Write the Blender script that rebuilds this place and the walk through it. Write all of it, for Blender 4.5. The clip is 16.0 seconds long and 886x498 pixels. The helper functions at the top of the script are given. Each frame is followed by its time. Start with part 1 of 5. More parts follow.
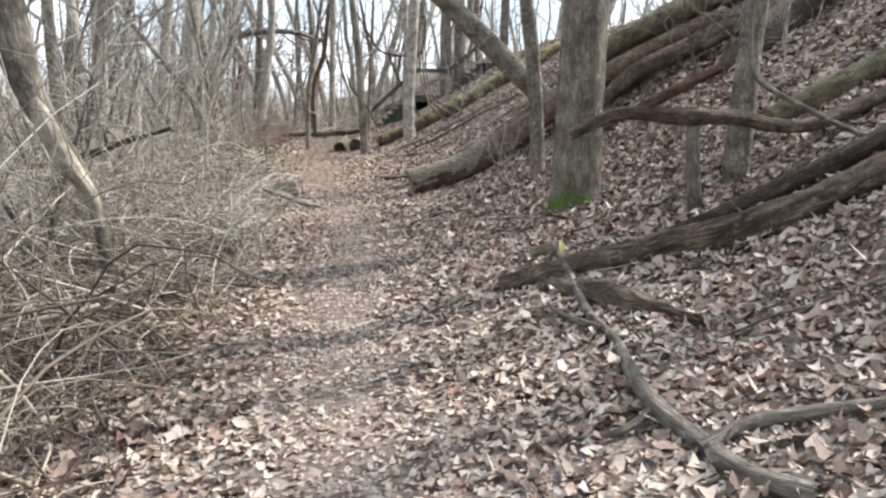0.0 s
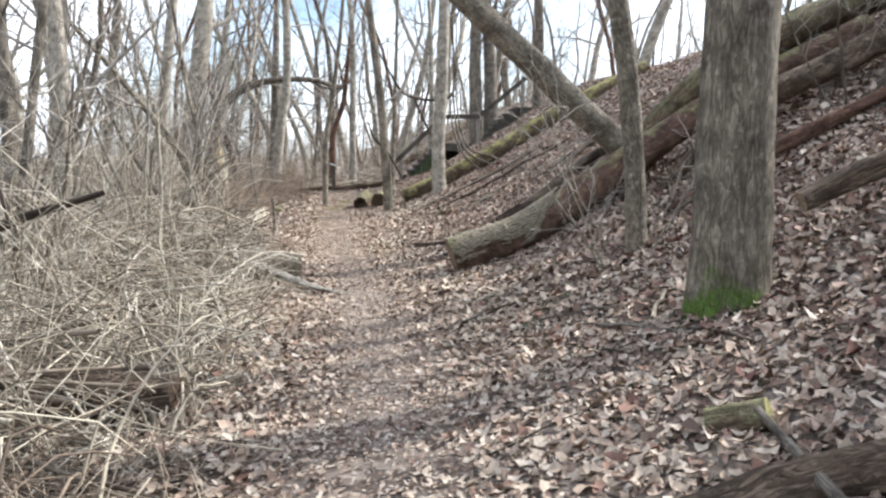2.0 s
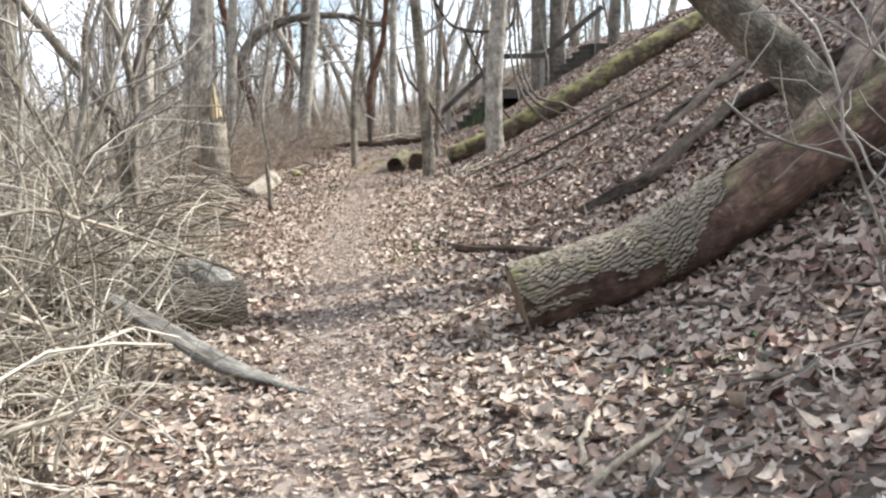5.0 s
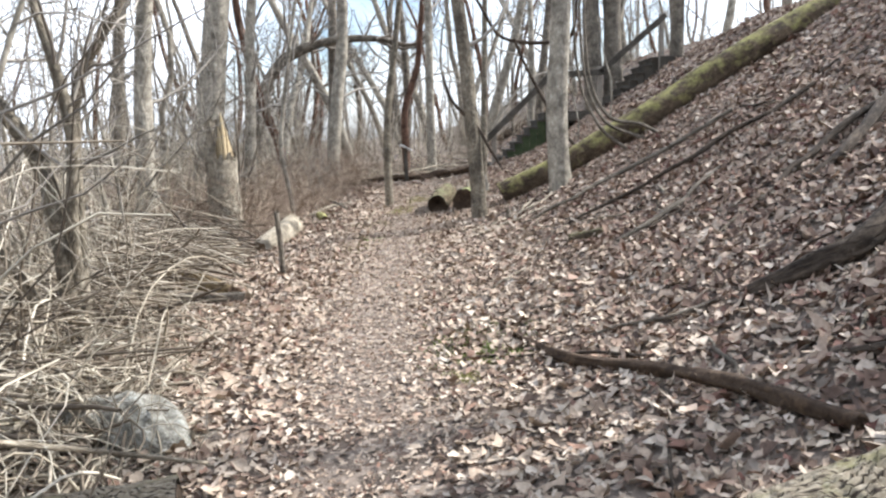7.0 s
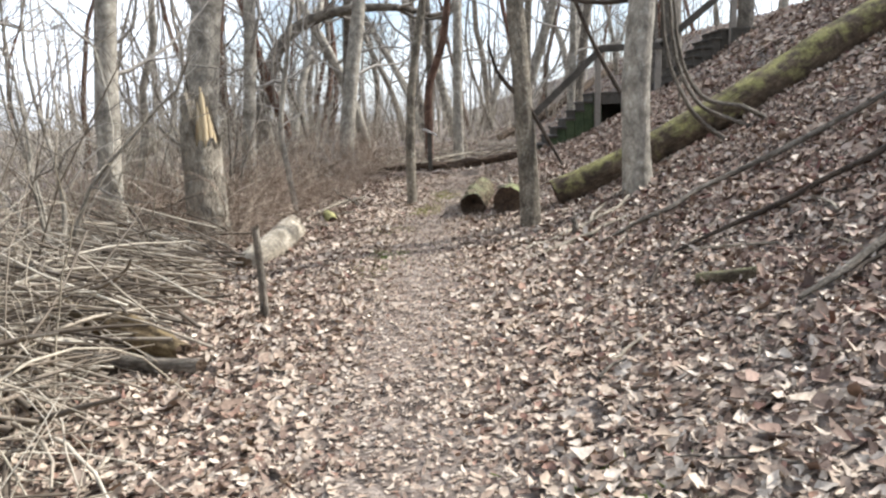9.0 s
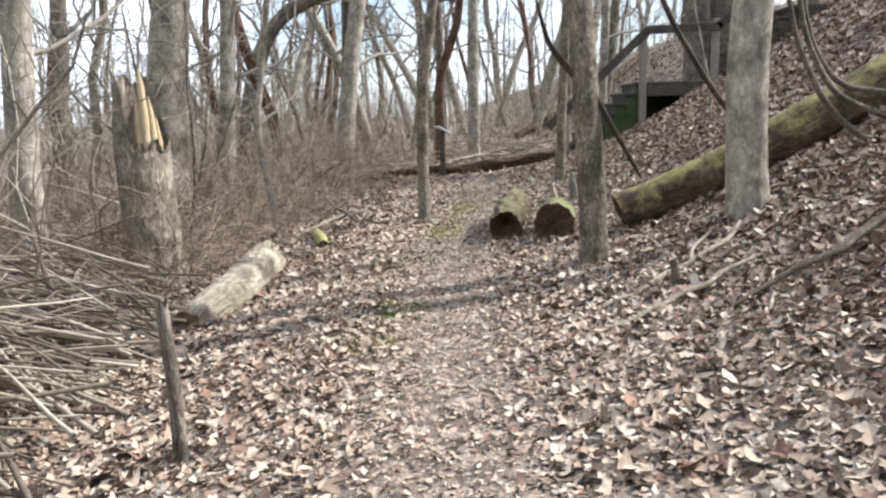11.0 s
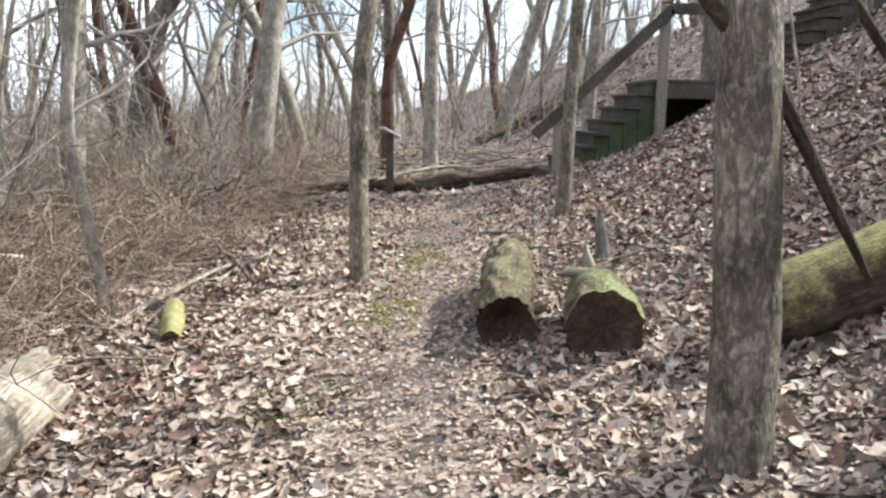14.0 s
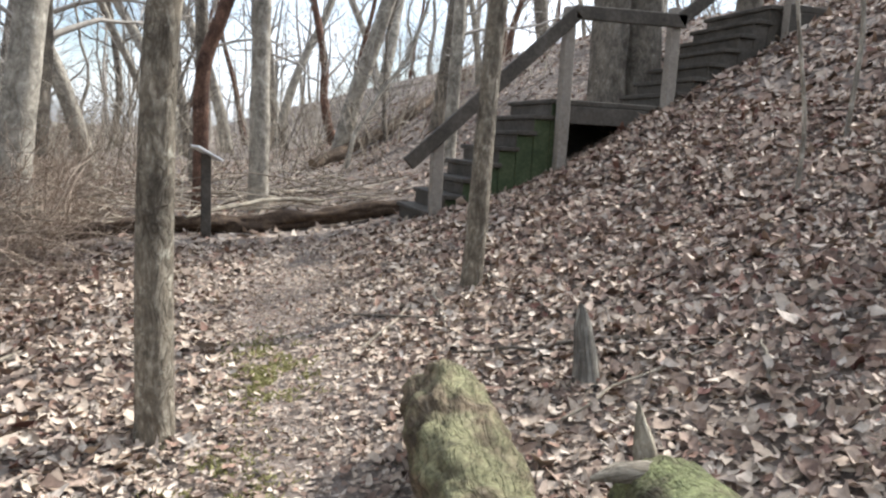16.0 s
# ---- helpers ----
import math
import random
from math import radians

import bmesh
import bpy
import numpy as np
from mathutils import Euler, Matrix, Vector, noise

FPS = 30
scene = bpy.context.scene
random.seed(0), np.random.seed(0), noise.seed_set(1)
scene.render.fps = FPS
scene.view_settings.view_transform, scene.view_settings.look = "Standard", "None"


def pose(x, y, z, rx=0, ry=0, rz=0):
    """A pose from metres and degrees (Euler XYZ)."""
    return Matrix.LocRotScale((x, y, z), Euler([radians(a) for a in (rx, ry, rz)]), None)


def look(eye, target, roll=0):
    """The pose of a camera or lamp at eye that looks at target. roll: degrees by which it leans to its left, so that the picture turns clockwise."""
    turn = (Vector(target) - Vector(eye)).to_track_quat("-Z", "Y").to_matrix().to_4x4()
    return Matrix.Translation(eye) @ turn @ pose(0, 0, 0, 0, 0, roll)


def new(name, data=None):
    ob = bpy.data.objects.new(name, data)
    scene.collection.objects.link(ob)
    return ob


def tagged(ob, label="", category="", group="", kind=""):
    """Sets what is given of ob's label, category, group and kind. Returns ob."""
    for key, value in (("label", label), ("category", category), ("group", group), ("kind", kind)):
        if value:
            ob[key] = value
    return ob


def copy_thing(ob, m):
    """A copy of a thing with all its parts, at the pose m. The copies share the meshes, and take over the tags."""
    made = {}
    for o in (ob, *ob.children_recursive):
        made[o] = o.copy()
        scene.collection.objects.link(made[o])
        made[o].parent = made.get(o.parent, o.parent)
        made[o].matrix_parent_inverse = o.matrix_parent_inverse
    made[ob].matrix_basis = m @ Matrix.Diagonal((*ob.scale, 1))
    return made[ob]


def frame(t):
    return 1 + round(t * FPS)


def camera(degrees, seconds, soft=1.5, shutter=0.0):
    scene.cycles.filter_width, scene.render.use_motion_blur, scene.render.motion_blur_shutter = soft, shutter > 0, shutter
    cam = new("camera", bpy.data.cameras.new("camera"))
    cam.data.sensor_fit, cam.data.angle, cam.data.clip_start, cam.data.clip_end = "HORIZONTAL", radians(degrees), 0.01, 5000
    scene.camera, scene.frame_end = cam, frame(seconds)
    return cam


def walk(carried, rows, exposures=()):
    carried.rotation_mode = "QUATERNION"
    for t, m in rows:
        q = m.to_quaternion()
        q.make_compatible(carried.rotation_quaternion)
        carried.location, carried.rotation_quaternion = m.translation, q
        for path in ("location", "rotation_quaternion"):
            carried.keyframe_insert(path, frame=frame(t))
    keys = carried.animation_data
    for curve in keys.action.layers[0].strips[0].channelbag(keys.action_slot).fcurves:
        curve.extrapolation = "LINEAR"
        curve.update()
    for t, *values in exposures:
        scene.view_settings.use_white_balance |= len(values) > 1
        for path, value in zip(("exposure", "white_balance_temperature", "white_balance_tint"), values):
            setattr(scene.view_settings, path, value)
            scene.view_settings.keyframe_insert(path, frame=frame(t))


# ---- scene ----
cam = camera(61.6, 16.0, 2.4)
PATH = [
    (0, (0.0, 0.0, 1.504), (0.338, 1.936, 1.133), 1.3),
    (0.5, (0.096, 0.718, 1.524), (0.376, 2.658, 1.13), 0.6),
    (1, (0.146, 1.445, 1.519), (0.472, 3.382, 1.139), -0.7),
    (1.5, (0.212, 2.192, 1.527), (0.474, 4.152, 1.227), -0.4),
    (2, (0.169, 2.88, 1.488), (0.446, 4.846, 1.245), 0.2),
    (2.5, (0.183, 3.539, 1.502), (0.359, 5.514, 1.241), -1.1),
    (3, (0.252, 4.317, 1.482), (0.426, 6.288, 1.194), 0.1),
    (3.2, (0.28, 4.657, 1.472), (0.507, 6.626, 1.205), -0.1),
    (5.3, (0.748, 7.399, 1.508), (0.837, 9.36, 1.126), -1.0),
    (5.5, (0.721, 7.664, 1.527), (0.78, 9.627, 1.15), -1.6),
    (6, (0.717, 8.317, 1.506), (0.722, 10.287, 1.163), -1.9),
    (6.5, (0.657, 9.03, 1.489), (0.703, 11.01, 1.209), -1.3),
    (7, (0.604, 9.636, 1.486), (0.637, 11.613, 1.185), -2.1),
    (7.5, (0.539, 10.37, 1.492), (0.548, 12.344, 1.168), -0.6),
    (8, (0.59, 10.867, 1.593), (0.6, 12.839, 1.256), -0.8),
    (8.5, (0.453, 11.697, 1.529), (0.421, 13.659, 1.14), 0.1),
    (9, (0.368, 12.312, 1.505), (0.357, 14.282, 1.16), -1.5),
    (9.5, (0.371, 13.039, 1.492), (0.34, 15.006, 1.132), -1.2),
    (10, (0.295, 13.692, 1.442), (0.265, 15.662, 1.095), -0.7),
    (10.2, (0.263, 13.96, 1.455), (0.217, 15.931, 1.121), -2.7),
    (12.3, (0.051, 16.403, 1.489), (0.078, 18.365, 1.1), 0.7),
    (12.5, (0.054, 16.672, 1.491), (0.108, 18.635, 1.114), -0.1),
    (13, (0.076, 17.359, 1.498), (0.114, 19.318, 1.095), 1.4),
    (13.5, (0.033, 18.089, 1.482), (0.144, 20.043, 1.073), 0.5),
    (14, (0.09, 18.778, 1.478), (0.22, 20.742, 1.122), 0.7),
    (14.5, (0.013, 19.53, 1.444), (0.177, 21.49, 1.084), 0.4),
    (15, (0.011, 20.185, 1.439), (0.212, 22.154, 1.15), 0.6),
    (15.5, (-0.016, 20.895, 1.44), (0.334, 22.836, 1.105), 1.7),
    (16, (0.0, 21.501, 1.468), (0.613, 23.383, 1.181), 3.0),
]
EXPOSURES = [(t, stops, 6000, 9) for t, stops in ((0, 0.9), (1.5, 1.0), (3, 0.98), (5.5, 1.02), (7, 0.92), (8.5, 0.76), (10, 0.76), (12.5, 0.87), (14.5, 0.92), (16, 0.83))]
walk(cam, [(t, look(eye, target, roll)) for t, eye, target, roll in PATH], EXPOSURES)

# ---------- world, sun, exposure ----------
SUN_AZ, SUN_EL = math.atan2(1.0, 0.28), radians(40)
SUN_DIR = Vector((math.sin(SUN_AZ) * math.cos(SUN_EL), math.cos(SUN_AZ) * math.cos(SUN_EL), math.sin(SUN_EL)))

world = bpy.data.worlds.new("sky")
scene.world = world
world.use_nodes = True
wn, wl = world.node_tree.nodes, world.node_tree.links
background = wn["Background"]
sky = wn.new("ShaderNodeTexSky")
sky.sky_type = "NISHITA"
sky.sun_disc = False
sky.sun_elevation, sky.sun_rotation = SUN_EL, SUN_AZ
sky.dust_density, sky.air_density = 2.0, 1.0
cloud_noise = wn.new("ShaderNodeTexNoise")
cloud_noise.inputs["Scale"].default_value = 2.6
cloud_noise.inputs["Detail"].default_value = 7
cloud_coord = wn.new("ShaderNodeTexCoord")
cloud_ramp = wn.new("ShaderNodeValToRGB")
cloud_ramp.color_ramp.elements[0].position = 0.40
cloud_ramp.color_ramp.elements[1].position = 0.62
cloud_mix = wn.new("ShaderNodeMix")
cloud_mix.data_type = "RGBA"
cloud_mix.inputs["B"].default_value = (9.0, 9.3, 9.8, 1)
wl.new(cloud_coord.outputs["Generated"], cloud_noise.inputs["Vector"])
wl.new(cloud_noise.outputs["Fac"], cloud_ramp.inputs["Fac"])
wl.new(cloud_ramp.outputs["Color"], cloud_mix.inputs["Factor"])
wl.new(sky.outputs["Color"], cloud_mix.inputs["A"])
wl.new(cloud_mix.outputs["Result"], background.inputs["Color"])
background.inputs["Strength"].default_value = 0.13

sun = new("sun", bpy.data.lights.new("sun", "SUN"))
sun.data.energy, sun.data.angle, sun.data.color = 5.0, radians(1.0), (1.0, 0.95, 0.88)
sun.matrix_world = look(SUN_DIR * 40, (0, 0, 0))


# ---------- materials ----------
def ramp(nt, stops):
    node = nt.nodes.new("ShaderNodeValToRGB")
    els = node.color_ramp.elements
    while len(els) < len(stops):
        els.new(0.5)
    for el, (pos, col) in zip(els, stops):
        el.position, el.color = pos, (*col, 1)
    return node


def material(name, rough=0.85):
    m = bpy.data.materials.new(name)
    m.use_nodes = True
    nt = m.node_tree
    bsdf = nt.nodes["Principled BSDF"]
    bsdf.inputs["Roughness"].default_value = rough
    bsdf.inputs["Specular IOR Level"].default_value = 0.25
    return m, nt, bsdf


def tex(nt, kind, vector, scale, detail=4.0, rough=0.6):
    node = nt.nodes.new(kind)
    node.inputs["Scale"].default_value = scale
    if kind == "ShaderNodeTexNoise":
        node.inputs["Detail"].default_value, node.inputs["Roughness"].default_value = detail, rough
    nt.links.new(vector, node.inputs["Vector"])
    return node


def blend(nt, fac, a, b, mode="MIX"):
    node = nt.nodes.new("ShaderNodeMix")
    node.data_type, node.blend_type = "RGBA", mode
    for value, key in ((fac, "Factor"), (a, "A"), (b, "B")):
        if isinstance(value, (int, float)):
            node.inputs[key].default_value = value
        elif isinstance(value, tuple):
            node.inputs[key].default_value = (*value, 1)
        else:
            nt.links.new(value, node.inputs[key])
    return node.outputs["Result"]


def calc(nt, op, a, b=0.0):
    node = nt.nodes.new("ShaderNodeMath")
    node.operation = op
    for n, value in enumerate((a, b)):
        if isinstance(value, (int, float)):
            node.inputs[n].default_value = value
        else:
            nt.links.new(value, node.inputs[n])
    return node.outputs[0]


def stretched(nt, sx, sy, sz=1.0, source="UV"):
    coord = nt.nodes.new("ShaderNodeTexCoord")
    mapping = nt.nodes.new("ShaderNodeMapping")
    mapping.inputs["Scale"].default_value = (sx, sy, sz)
    nt.links.new(coord.outputs[source], mapping.inputs["Vector"])
    return mapping.outputs["Vector"]


def place(nt):
    return nt.nodes.new("ShaderNodeNewGeometry").outputs["Position"]


def relief(nt, bsdf, height, strength, distance):
    node = nt.nodes.new("ShaderNodeBump")
    node.inputs["Strength"].default_value, node.inputs["Distance"].default_value = strength, distance
    nt.links.new(height, node.inputs["Height"])
    nt.links.new(node.outputs["Normal"], bsdf.inputs["Normal"])


def bark(name, dark, mid, light, across=30.0, along=6.0, depth=0.015, moss=0.0, foot_moss=0.0, moss_colour=(0.11, 0.13, 0.025)):
    """Furrowed bark; the map runs round the stem (u) and along it (v) in metres."""
    m, nt, bsdf = material(name, 0.92)
    furrow = tex(nt, "ShaderNodeTexNoise", stretched(nt, across * 0.8, along * 0.75), 1.0, 5, 0.6)
    furrow.inputs["Distortion"].default_value = 1.1
    breaks = tex(nt, "ShaderNodeTexNoise", stretched(nt, across * 0.5, along * 2.2), 1.0, 4, 0.6)
    grain = tex(nt, "ShaderNodeTexNoise", stretched(nt, across * 2.2, along * 3.0), 1.0, 6, 0.7)
    stain = tex(nt, "ShaderNodeTexNoise", place(nt), 4.5, 6, 0.65)
    lines = calc(nt, "MULTIPLY", calc(nt, "ABSOLUTE", calc(nt, "SUBTRACT", furrow.outputs["Fac"], 0.5)), 2.0)
    lines = calc(nt, "ADD", lines, calc(nt, "MULTIPLY", calc(nt, "SUBTRACT", breaks.outputs["Fac"], 0.5), 0.28))
    cracks = ramp(nt, [(0.01, (0, 0, 0)), (0.17, (1, 1, 1))])
    nt.links.new(lines, cracks.inputs["Fac"])
    tone = ramp(nt, [(0.25, dark), (0.5, mid), (0.78, light)])
    nt.links.new(grain.outputs["Fac"], tone.inputs["Fac"])
    colour = blend(nt, cracks.outputs["Color"], blend(nt, 0.7, tone.outputs["Color"], dark), tone.outputs["Color"])
    lichen = tex(nt, "ShaderNodeTexNoise", place(nt), 13.0, 5, 0.65)
    crust = ramp(nt, [(0.60, (0, 0, 0)), (0.70, (0.55, 0.55, 0.55))])
    nt.links.new(lichen.outputs["Fac"], crust.inputs["Fac"])
    colour = blend(nt, crust.outputs["Color"], colour, tuple(min(0.6, c * 1.35 + 0.03) for c in light))
    spots = ramp(nt, [(0.36, (0.5, 0.48, 0.45)), (0.64, (1.32, 1.29, 1.22))])
    nt.links.new(stain.outputs["Fac"], spots.inputs["Fac"])
    colour = blend(nt, 1.0, colour, spots.outputs["Color"], "MULTIPLY")
    if moss or foot_moss:
        patch = tex(nt, "ShaderNodeTexNoise", place(nt), 5.0, 6, 0.65)
        normal = nt.nodes.new("ShaderNodeSeparateXYZ")
        nt.links.new(nt.nodes.new("ShaderNodeNewGeometry").outputs["Normal"], normal.inputs[0])
        level = calc(nt, "ADD", calc(nt, "MULTIPLY", patch.outputs["Fac"], 1.5), calc(nt, "SUBTRACT", calc(nt, "MULTIPLY", normal.outputs["Z"], 0.24), 0.25))
        if foot_moss:
            split = nt.nodes.new("ShaderNodeSeparateXYZ")
            nt.links.new(stretched(nt, 1, 1), split.inputs[0])
            level = calc(nt, "ADD", level, calc(nt, "MAXIMUM", calc(nt, "SUBTRACT", foot_moss, calc(nt, "MULTIPLY", split.outputs["Y"], 1.6)), -0.25))
        edge = ramp(nt, [(0.56 - moss, (0, 0, 0)), (0.86 - moss, (0.9, 0.9, 0.9))])
        nt.links.new(level, edge.inputs["Fac"])
        fine = tex(nt, "ShaderNodeTexNoise", place(nt), 60.0, 3)
        green = ramp(nt, [(0.3, tuple(c * 0.55 for c in moss_colour)), (0.7, tuple(c * 1.5 for c in moss_colour))])
        nt.links.new(fine.outputs["Fac"], green.inputs["Fac"])
        colour = blend(nt, edge.outputs["Color"], colour, green.outputs["Color"])
    nt.links.new(colour, bsdf.inputs["Base Color"])
    high = calc(nt, "ADD", calc(nt, "MULTIPLY", cracks.outputs["Color"], 0.8), calc(nt, "MULTIPLY", grain.outputs["Fac"], 0.5))
    relief(nt, bsdf, high, 0.9, depth)
    return m


def plated(name, moss_colour=(0.17, 0.165, 0.06)):
    """Bark broken into long diamond plates by crossing furrows; the plates follow plate_relief()."""
    m, nt, bsdf = material(name, 0.92)
    split = nt.nodes.new("ShaderNodeSeparateXYZ")
    nt.links.new(stretched(nt, 1, 1), split.inputs[0])
    u, v = split.outputs["X"], split.outputs["Y"]

    def wave(au, av, shift):
        total = calc(nt, "ADD", calc(nt, "MULTIPLY", u, au), calc(nt, "MULTIPLY", v, av))
        return calc(nt, "SINE", calc(nt, "ADD", total, shift))

    def furrow(sign, a, b, c, d, shift):
        bend = calc(nt, "ADD", calc(nt, "MULTIPLY", wave(a, b, shift), 1.5), calc(nt, "MULTIPLY", wave(c, d, shift * 2), 1.2))
        bend = calc(nt, "ADD", bend, calc(nt, "MULTIPLY", wave(d * 3.1, a * 4.3, shift * 3), 0.8))
        line = calc(nt, "ADD", calc(nt, "MULTIPLY", u, PLATE_U), calc(nt, "MULTIPLY", v, sign * PLATE_V))
        return calc(nt, "ABSOLUTE", calc(nt, "SINE", calc(nt, "ADD", line, bend)))

    plates = calc(nt, "MULTIPLY", furrow(1, 11, 13, 37, -9, 0.4), furrow(-1, -9, 15, 31, 12, 1.3))
    grain = tex(nt, "ShaderNodeTexNoise", stretched(nt, 90, 22), 1.0, 5, 0.7)
    stain = tex(nt, "ShaderNodeTexNoise", place(nt), 6.0, 5, 0.6)
    top = ramp(nt, [(0.3, (0.12, 0.095, 0.066)), (0.52, (0.27, 0.228, 0.165)), (0.75, (0.45, 0.40, 0.315))])
    nt.links.new(grain.outputs["Fac"], top.inputs["Fac"])
    # furrows coloured near black: dark bark, and the shade inside them painted in
    crack = ramp(nt, [(0.06, (0, 0, 0)), (0.34, (1, 1, 1))])
    nt.links.new(plates, crack.inputs["Fac"])
    colour = blend(nt, crack.outputs["Color"], (0.05, 0.036, 0.026), top.outputs["Color"])
    green = ramp(nt, [(0.53, (0, 0, 0)), (0.68, (0.8, 0.8, 0.8))])
    nt.links.new(stain.outputs["Fac"], green.inputs["Fac"])
    colour = blend(nt, calc(nt, "MULTIPLY", green.outputs["Color"], crack.outputs["Color"]), colour, moss_colour)
    nt.links.new(colour, bsdf.inputs["Base Color"])
    relief(nt, bsdf, calc(nt, "ADD", calc(nt, "MULTIPLY", crack.outputs["Color"], 0.7), calc(nt, "MULTIPLY", grain.outputs["Fac"], 0.5)), 0.8, 0.012)
    return m


PLATE_U, PLATE_V = 112.0, 21.0


def plate_relief(u, v):
    """Height from 0 to 1 of plated bark at u metres round and v metres along the stem."""
    a = np.abs(np.sin(PLATE_U * u + PLATE_V * v + 1.5 * np.sin(11 * u + 13 * v + 0.4) + 1.2 * np.sin(37 * u - 9 * v + 0.8) + 0.8 * np.sin(-27.9 * u + 47.3 * v + 1.2)))
    b = np.abs(np.sin(PLATE_U * u - PLATE_V * v + 1.5 * np.sin(-9 * u + 15 * v + 1.3) + 1.2 * np.sin(31 * u + 12 * v + 2.6) + 0.8 * np.sin(37.2 * u - 38.7 * v + 3.9)))
    return np.clip((a * b - 0.04) / 0.3, 0, 1)


def speckled(name, stops, scale=8.0, rough=0.85, fine=60.0, depth=0.006, by="place", stretch=(1, 1, 1)):
    """Natural surface with stains at one scale and grain at a finer one."""
    m, nt, bsdf = material(name, rough)
    vec = place(nt) if by == "place" else stretched(nt, *stretch)
    big, small = tex(nt, "ShaderNodeTexNoise", vec, scale, 5), tex(nt, "ShaderNodeTexNoise", vec, fine, 4)
    mixed = calc(nt, "ADD", calc(nt, "MULTIPLY", big.outputs["Fac"], 0.55), calc(nt, "MULTIPLY", small.outputs["Fac"], 0.45))
    tone = ramp(nt, stops)
    nt.links.new(mixed, tone.inputs["Fac"])
    nt.links.new(tone.outputs["Color"], bsdf.inputs["Base Color"])
    relief(nt, bsdf, mixed, 0.8, depth)
    return m


def by_island(name, stops, rough=0.7, grain=25.0):
    """Each loose piece takes its own tone."""
    m, nt, bsdf = material(name, rough)
    rand = nt.nodes.new("ShaderNodeNewGeometry").outputs["Random Per Island"]
    tone = ramp(nt, stops)
    nt.links.new(rand, tone.inputs["Fac"])
    fleck = tex(nt, "ShaderNodeTexNoise", place(nt), grain, 4)
    shade = ramp(nt, [(0.3, (0.7, 0.68, 0.66)), (0.7, (1.15, 1.13, 1.1))])
    nt.links.new(fleck.outputs["Fac"], shade.inputs["Fac"])
    colour = blend(nt, 1.0, tone.outputs["Color"], shade.outputs["Color"], "MULTIPLY")
    nt.links.new(colour, bsdf.inputs["Base Color"])
    return m


GREY_BARK = bark("grey_bark", (0.10, 0.085, 0.068), (0.21, 0.185, 0.155), (0.34, 0.31, 0.27), 34, 5, 0.010)
SMOOTH_BARK = bark("smooth_bark", (0.20, 0.18, 0.15), (0.335, 0.31, 0.268), (0.46, 0.43, 0.375), 14, 5, 0.004)
MOSS_FOOT_BARK = bark("moss_foot_bark", (0.095, 0.08, 0.062), (0.20, 0.175, 0.14), (0.31, 0.28, 0.235), 34, 5, 0.012, 0.0, 0.62, (0.075, 0.13, 0.018))
LICHEN_BARK = bark("lichen_bark", (0.09, 0.074, 0.056), (0.21, 0.185, 0.148), (0.44, 0.415, 0.35), 26, 7, 0.008, 0.02, 0.2, (0.12, 0.135, 0.05))
LOG_BARK = bark("log_bark", (0.065, 0.045, 0.032), (0.15, 0.11, 0.08), (0.26, 0.21, 0.16), 26, 5, 0.02, 0.0)
MOSSY_LOG_BARK = bark("mossy_log_bark", (0.065, 0.048, 0.03), (0.15, 0.115, 0.075), (0.28, 0.235, 0.165), 24, 6, 0.014, 0.03, 0.0, (0.20, 0.19, 0.10))
MOSS_BACK_BARK = bark("moss_backed_bark", (0.06, 0.042, 0.028), (0.12, 0.09, 0.062), (0.21, 0.165, 0.12), 20, 4, 0.010, 0.05, 0.0, (0.30, 0.275, 0.105))
PLATE_BARK = plated("plated_bark")
BARE_LOG = bark("bare_red_brown_log_wood", (0.07, 0.043, 0.032), (0.135, 0.085, 0.064), (0.22, 0.155, 0.118), 10, 3, 0.008, -0.1, 0.0, (0.22, 0.205, 0.10))
GREEN_LOG_BARK = bark("green_mossed_bark", (0.06, 0.05, 0.03), (0.15, 0.125, 0.08), (0.27, 0.24, 0.165), 22, 9, 0.018, 0.06, 0.0, (0.26, 0.275, 0.125))
SNAG_BARK = bark("pale_furrowed_bark", (0.17, 0.145, 0.115), (0.38, 0.34, 0.28), (0.52, 0.48, 0.41), 30, 7, 0.02)
SPLIT_WOOD = bark("split_grey_wood", (0.12, 0.11, 0.095), (0.31, 0.295, 0.265), (0.50, 0.48, 0.44), 60, 2.5, 0.008)
RED_BARK = bark("red_brown_bark", (0.07, 0.04, 0.03), (0.15, 0.085, 0.06), (0.24, 0.15, 0.11), 30, 6, 0.01)
DARK_BARK = bark("dark_bark", (0.035, 0.026, 0.02), (0.085, 0.065, 0.05), (0.16, 0.13, 0.10), 30, 6, 0.012)
PALE_WOOD = bark("pale_bare_wood", (0.24, 0.205, 0.155), (0.41, 0.365, 0.295), (0.54, 0.495, 0.42), 30, 5, 0.008)
SPLINTER = speckled("fresh_splintered_wood", [(0.3, (0.30, 0.22, 0.12)), (0.5, (0.47, 0.37, 0.225)), (0.7, (0.58, 0.49, 0.34))], 2, 0.8, 9, 0.004, "uv", (20, 2, 1))
LICHEN_CRUST = speckled("pale_lichen_crust", [(0.36, (0.07, 0.06, 0.045)), (0.5, (0.27, 0.255, 0.215)), (0.64, (0.50, 0.495, 0.44))], 14, 0.95, 70, 0.03)
ROTTEN = speckled("rotten_heartwood", [(0.3, (0.02, 0.014, 0.01)), (0.5, (0.06, 0.04, 0.026)), (0.72, (0.14, 0.095, 0.06))], 9, 0.95, 40, 0.02)
CUT_WOOD = speckled("old_cut_wood", [(0.3, (0.10, 0.07, 0.045)), (0.5, (0.21, 0.155, 0.105)), (0.7, (0.33, 0.26, 0.18))], 9, 0.9, 50, 0.008)
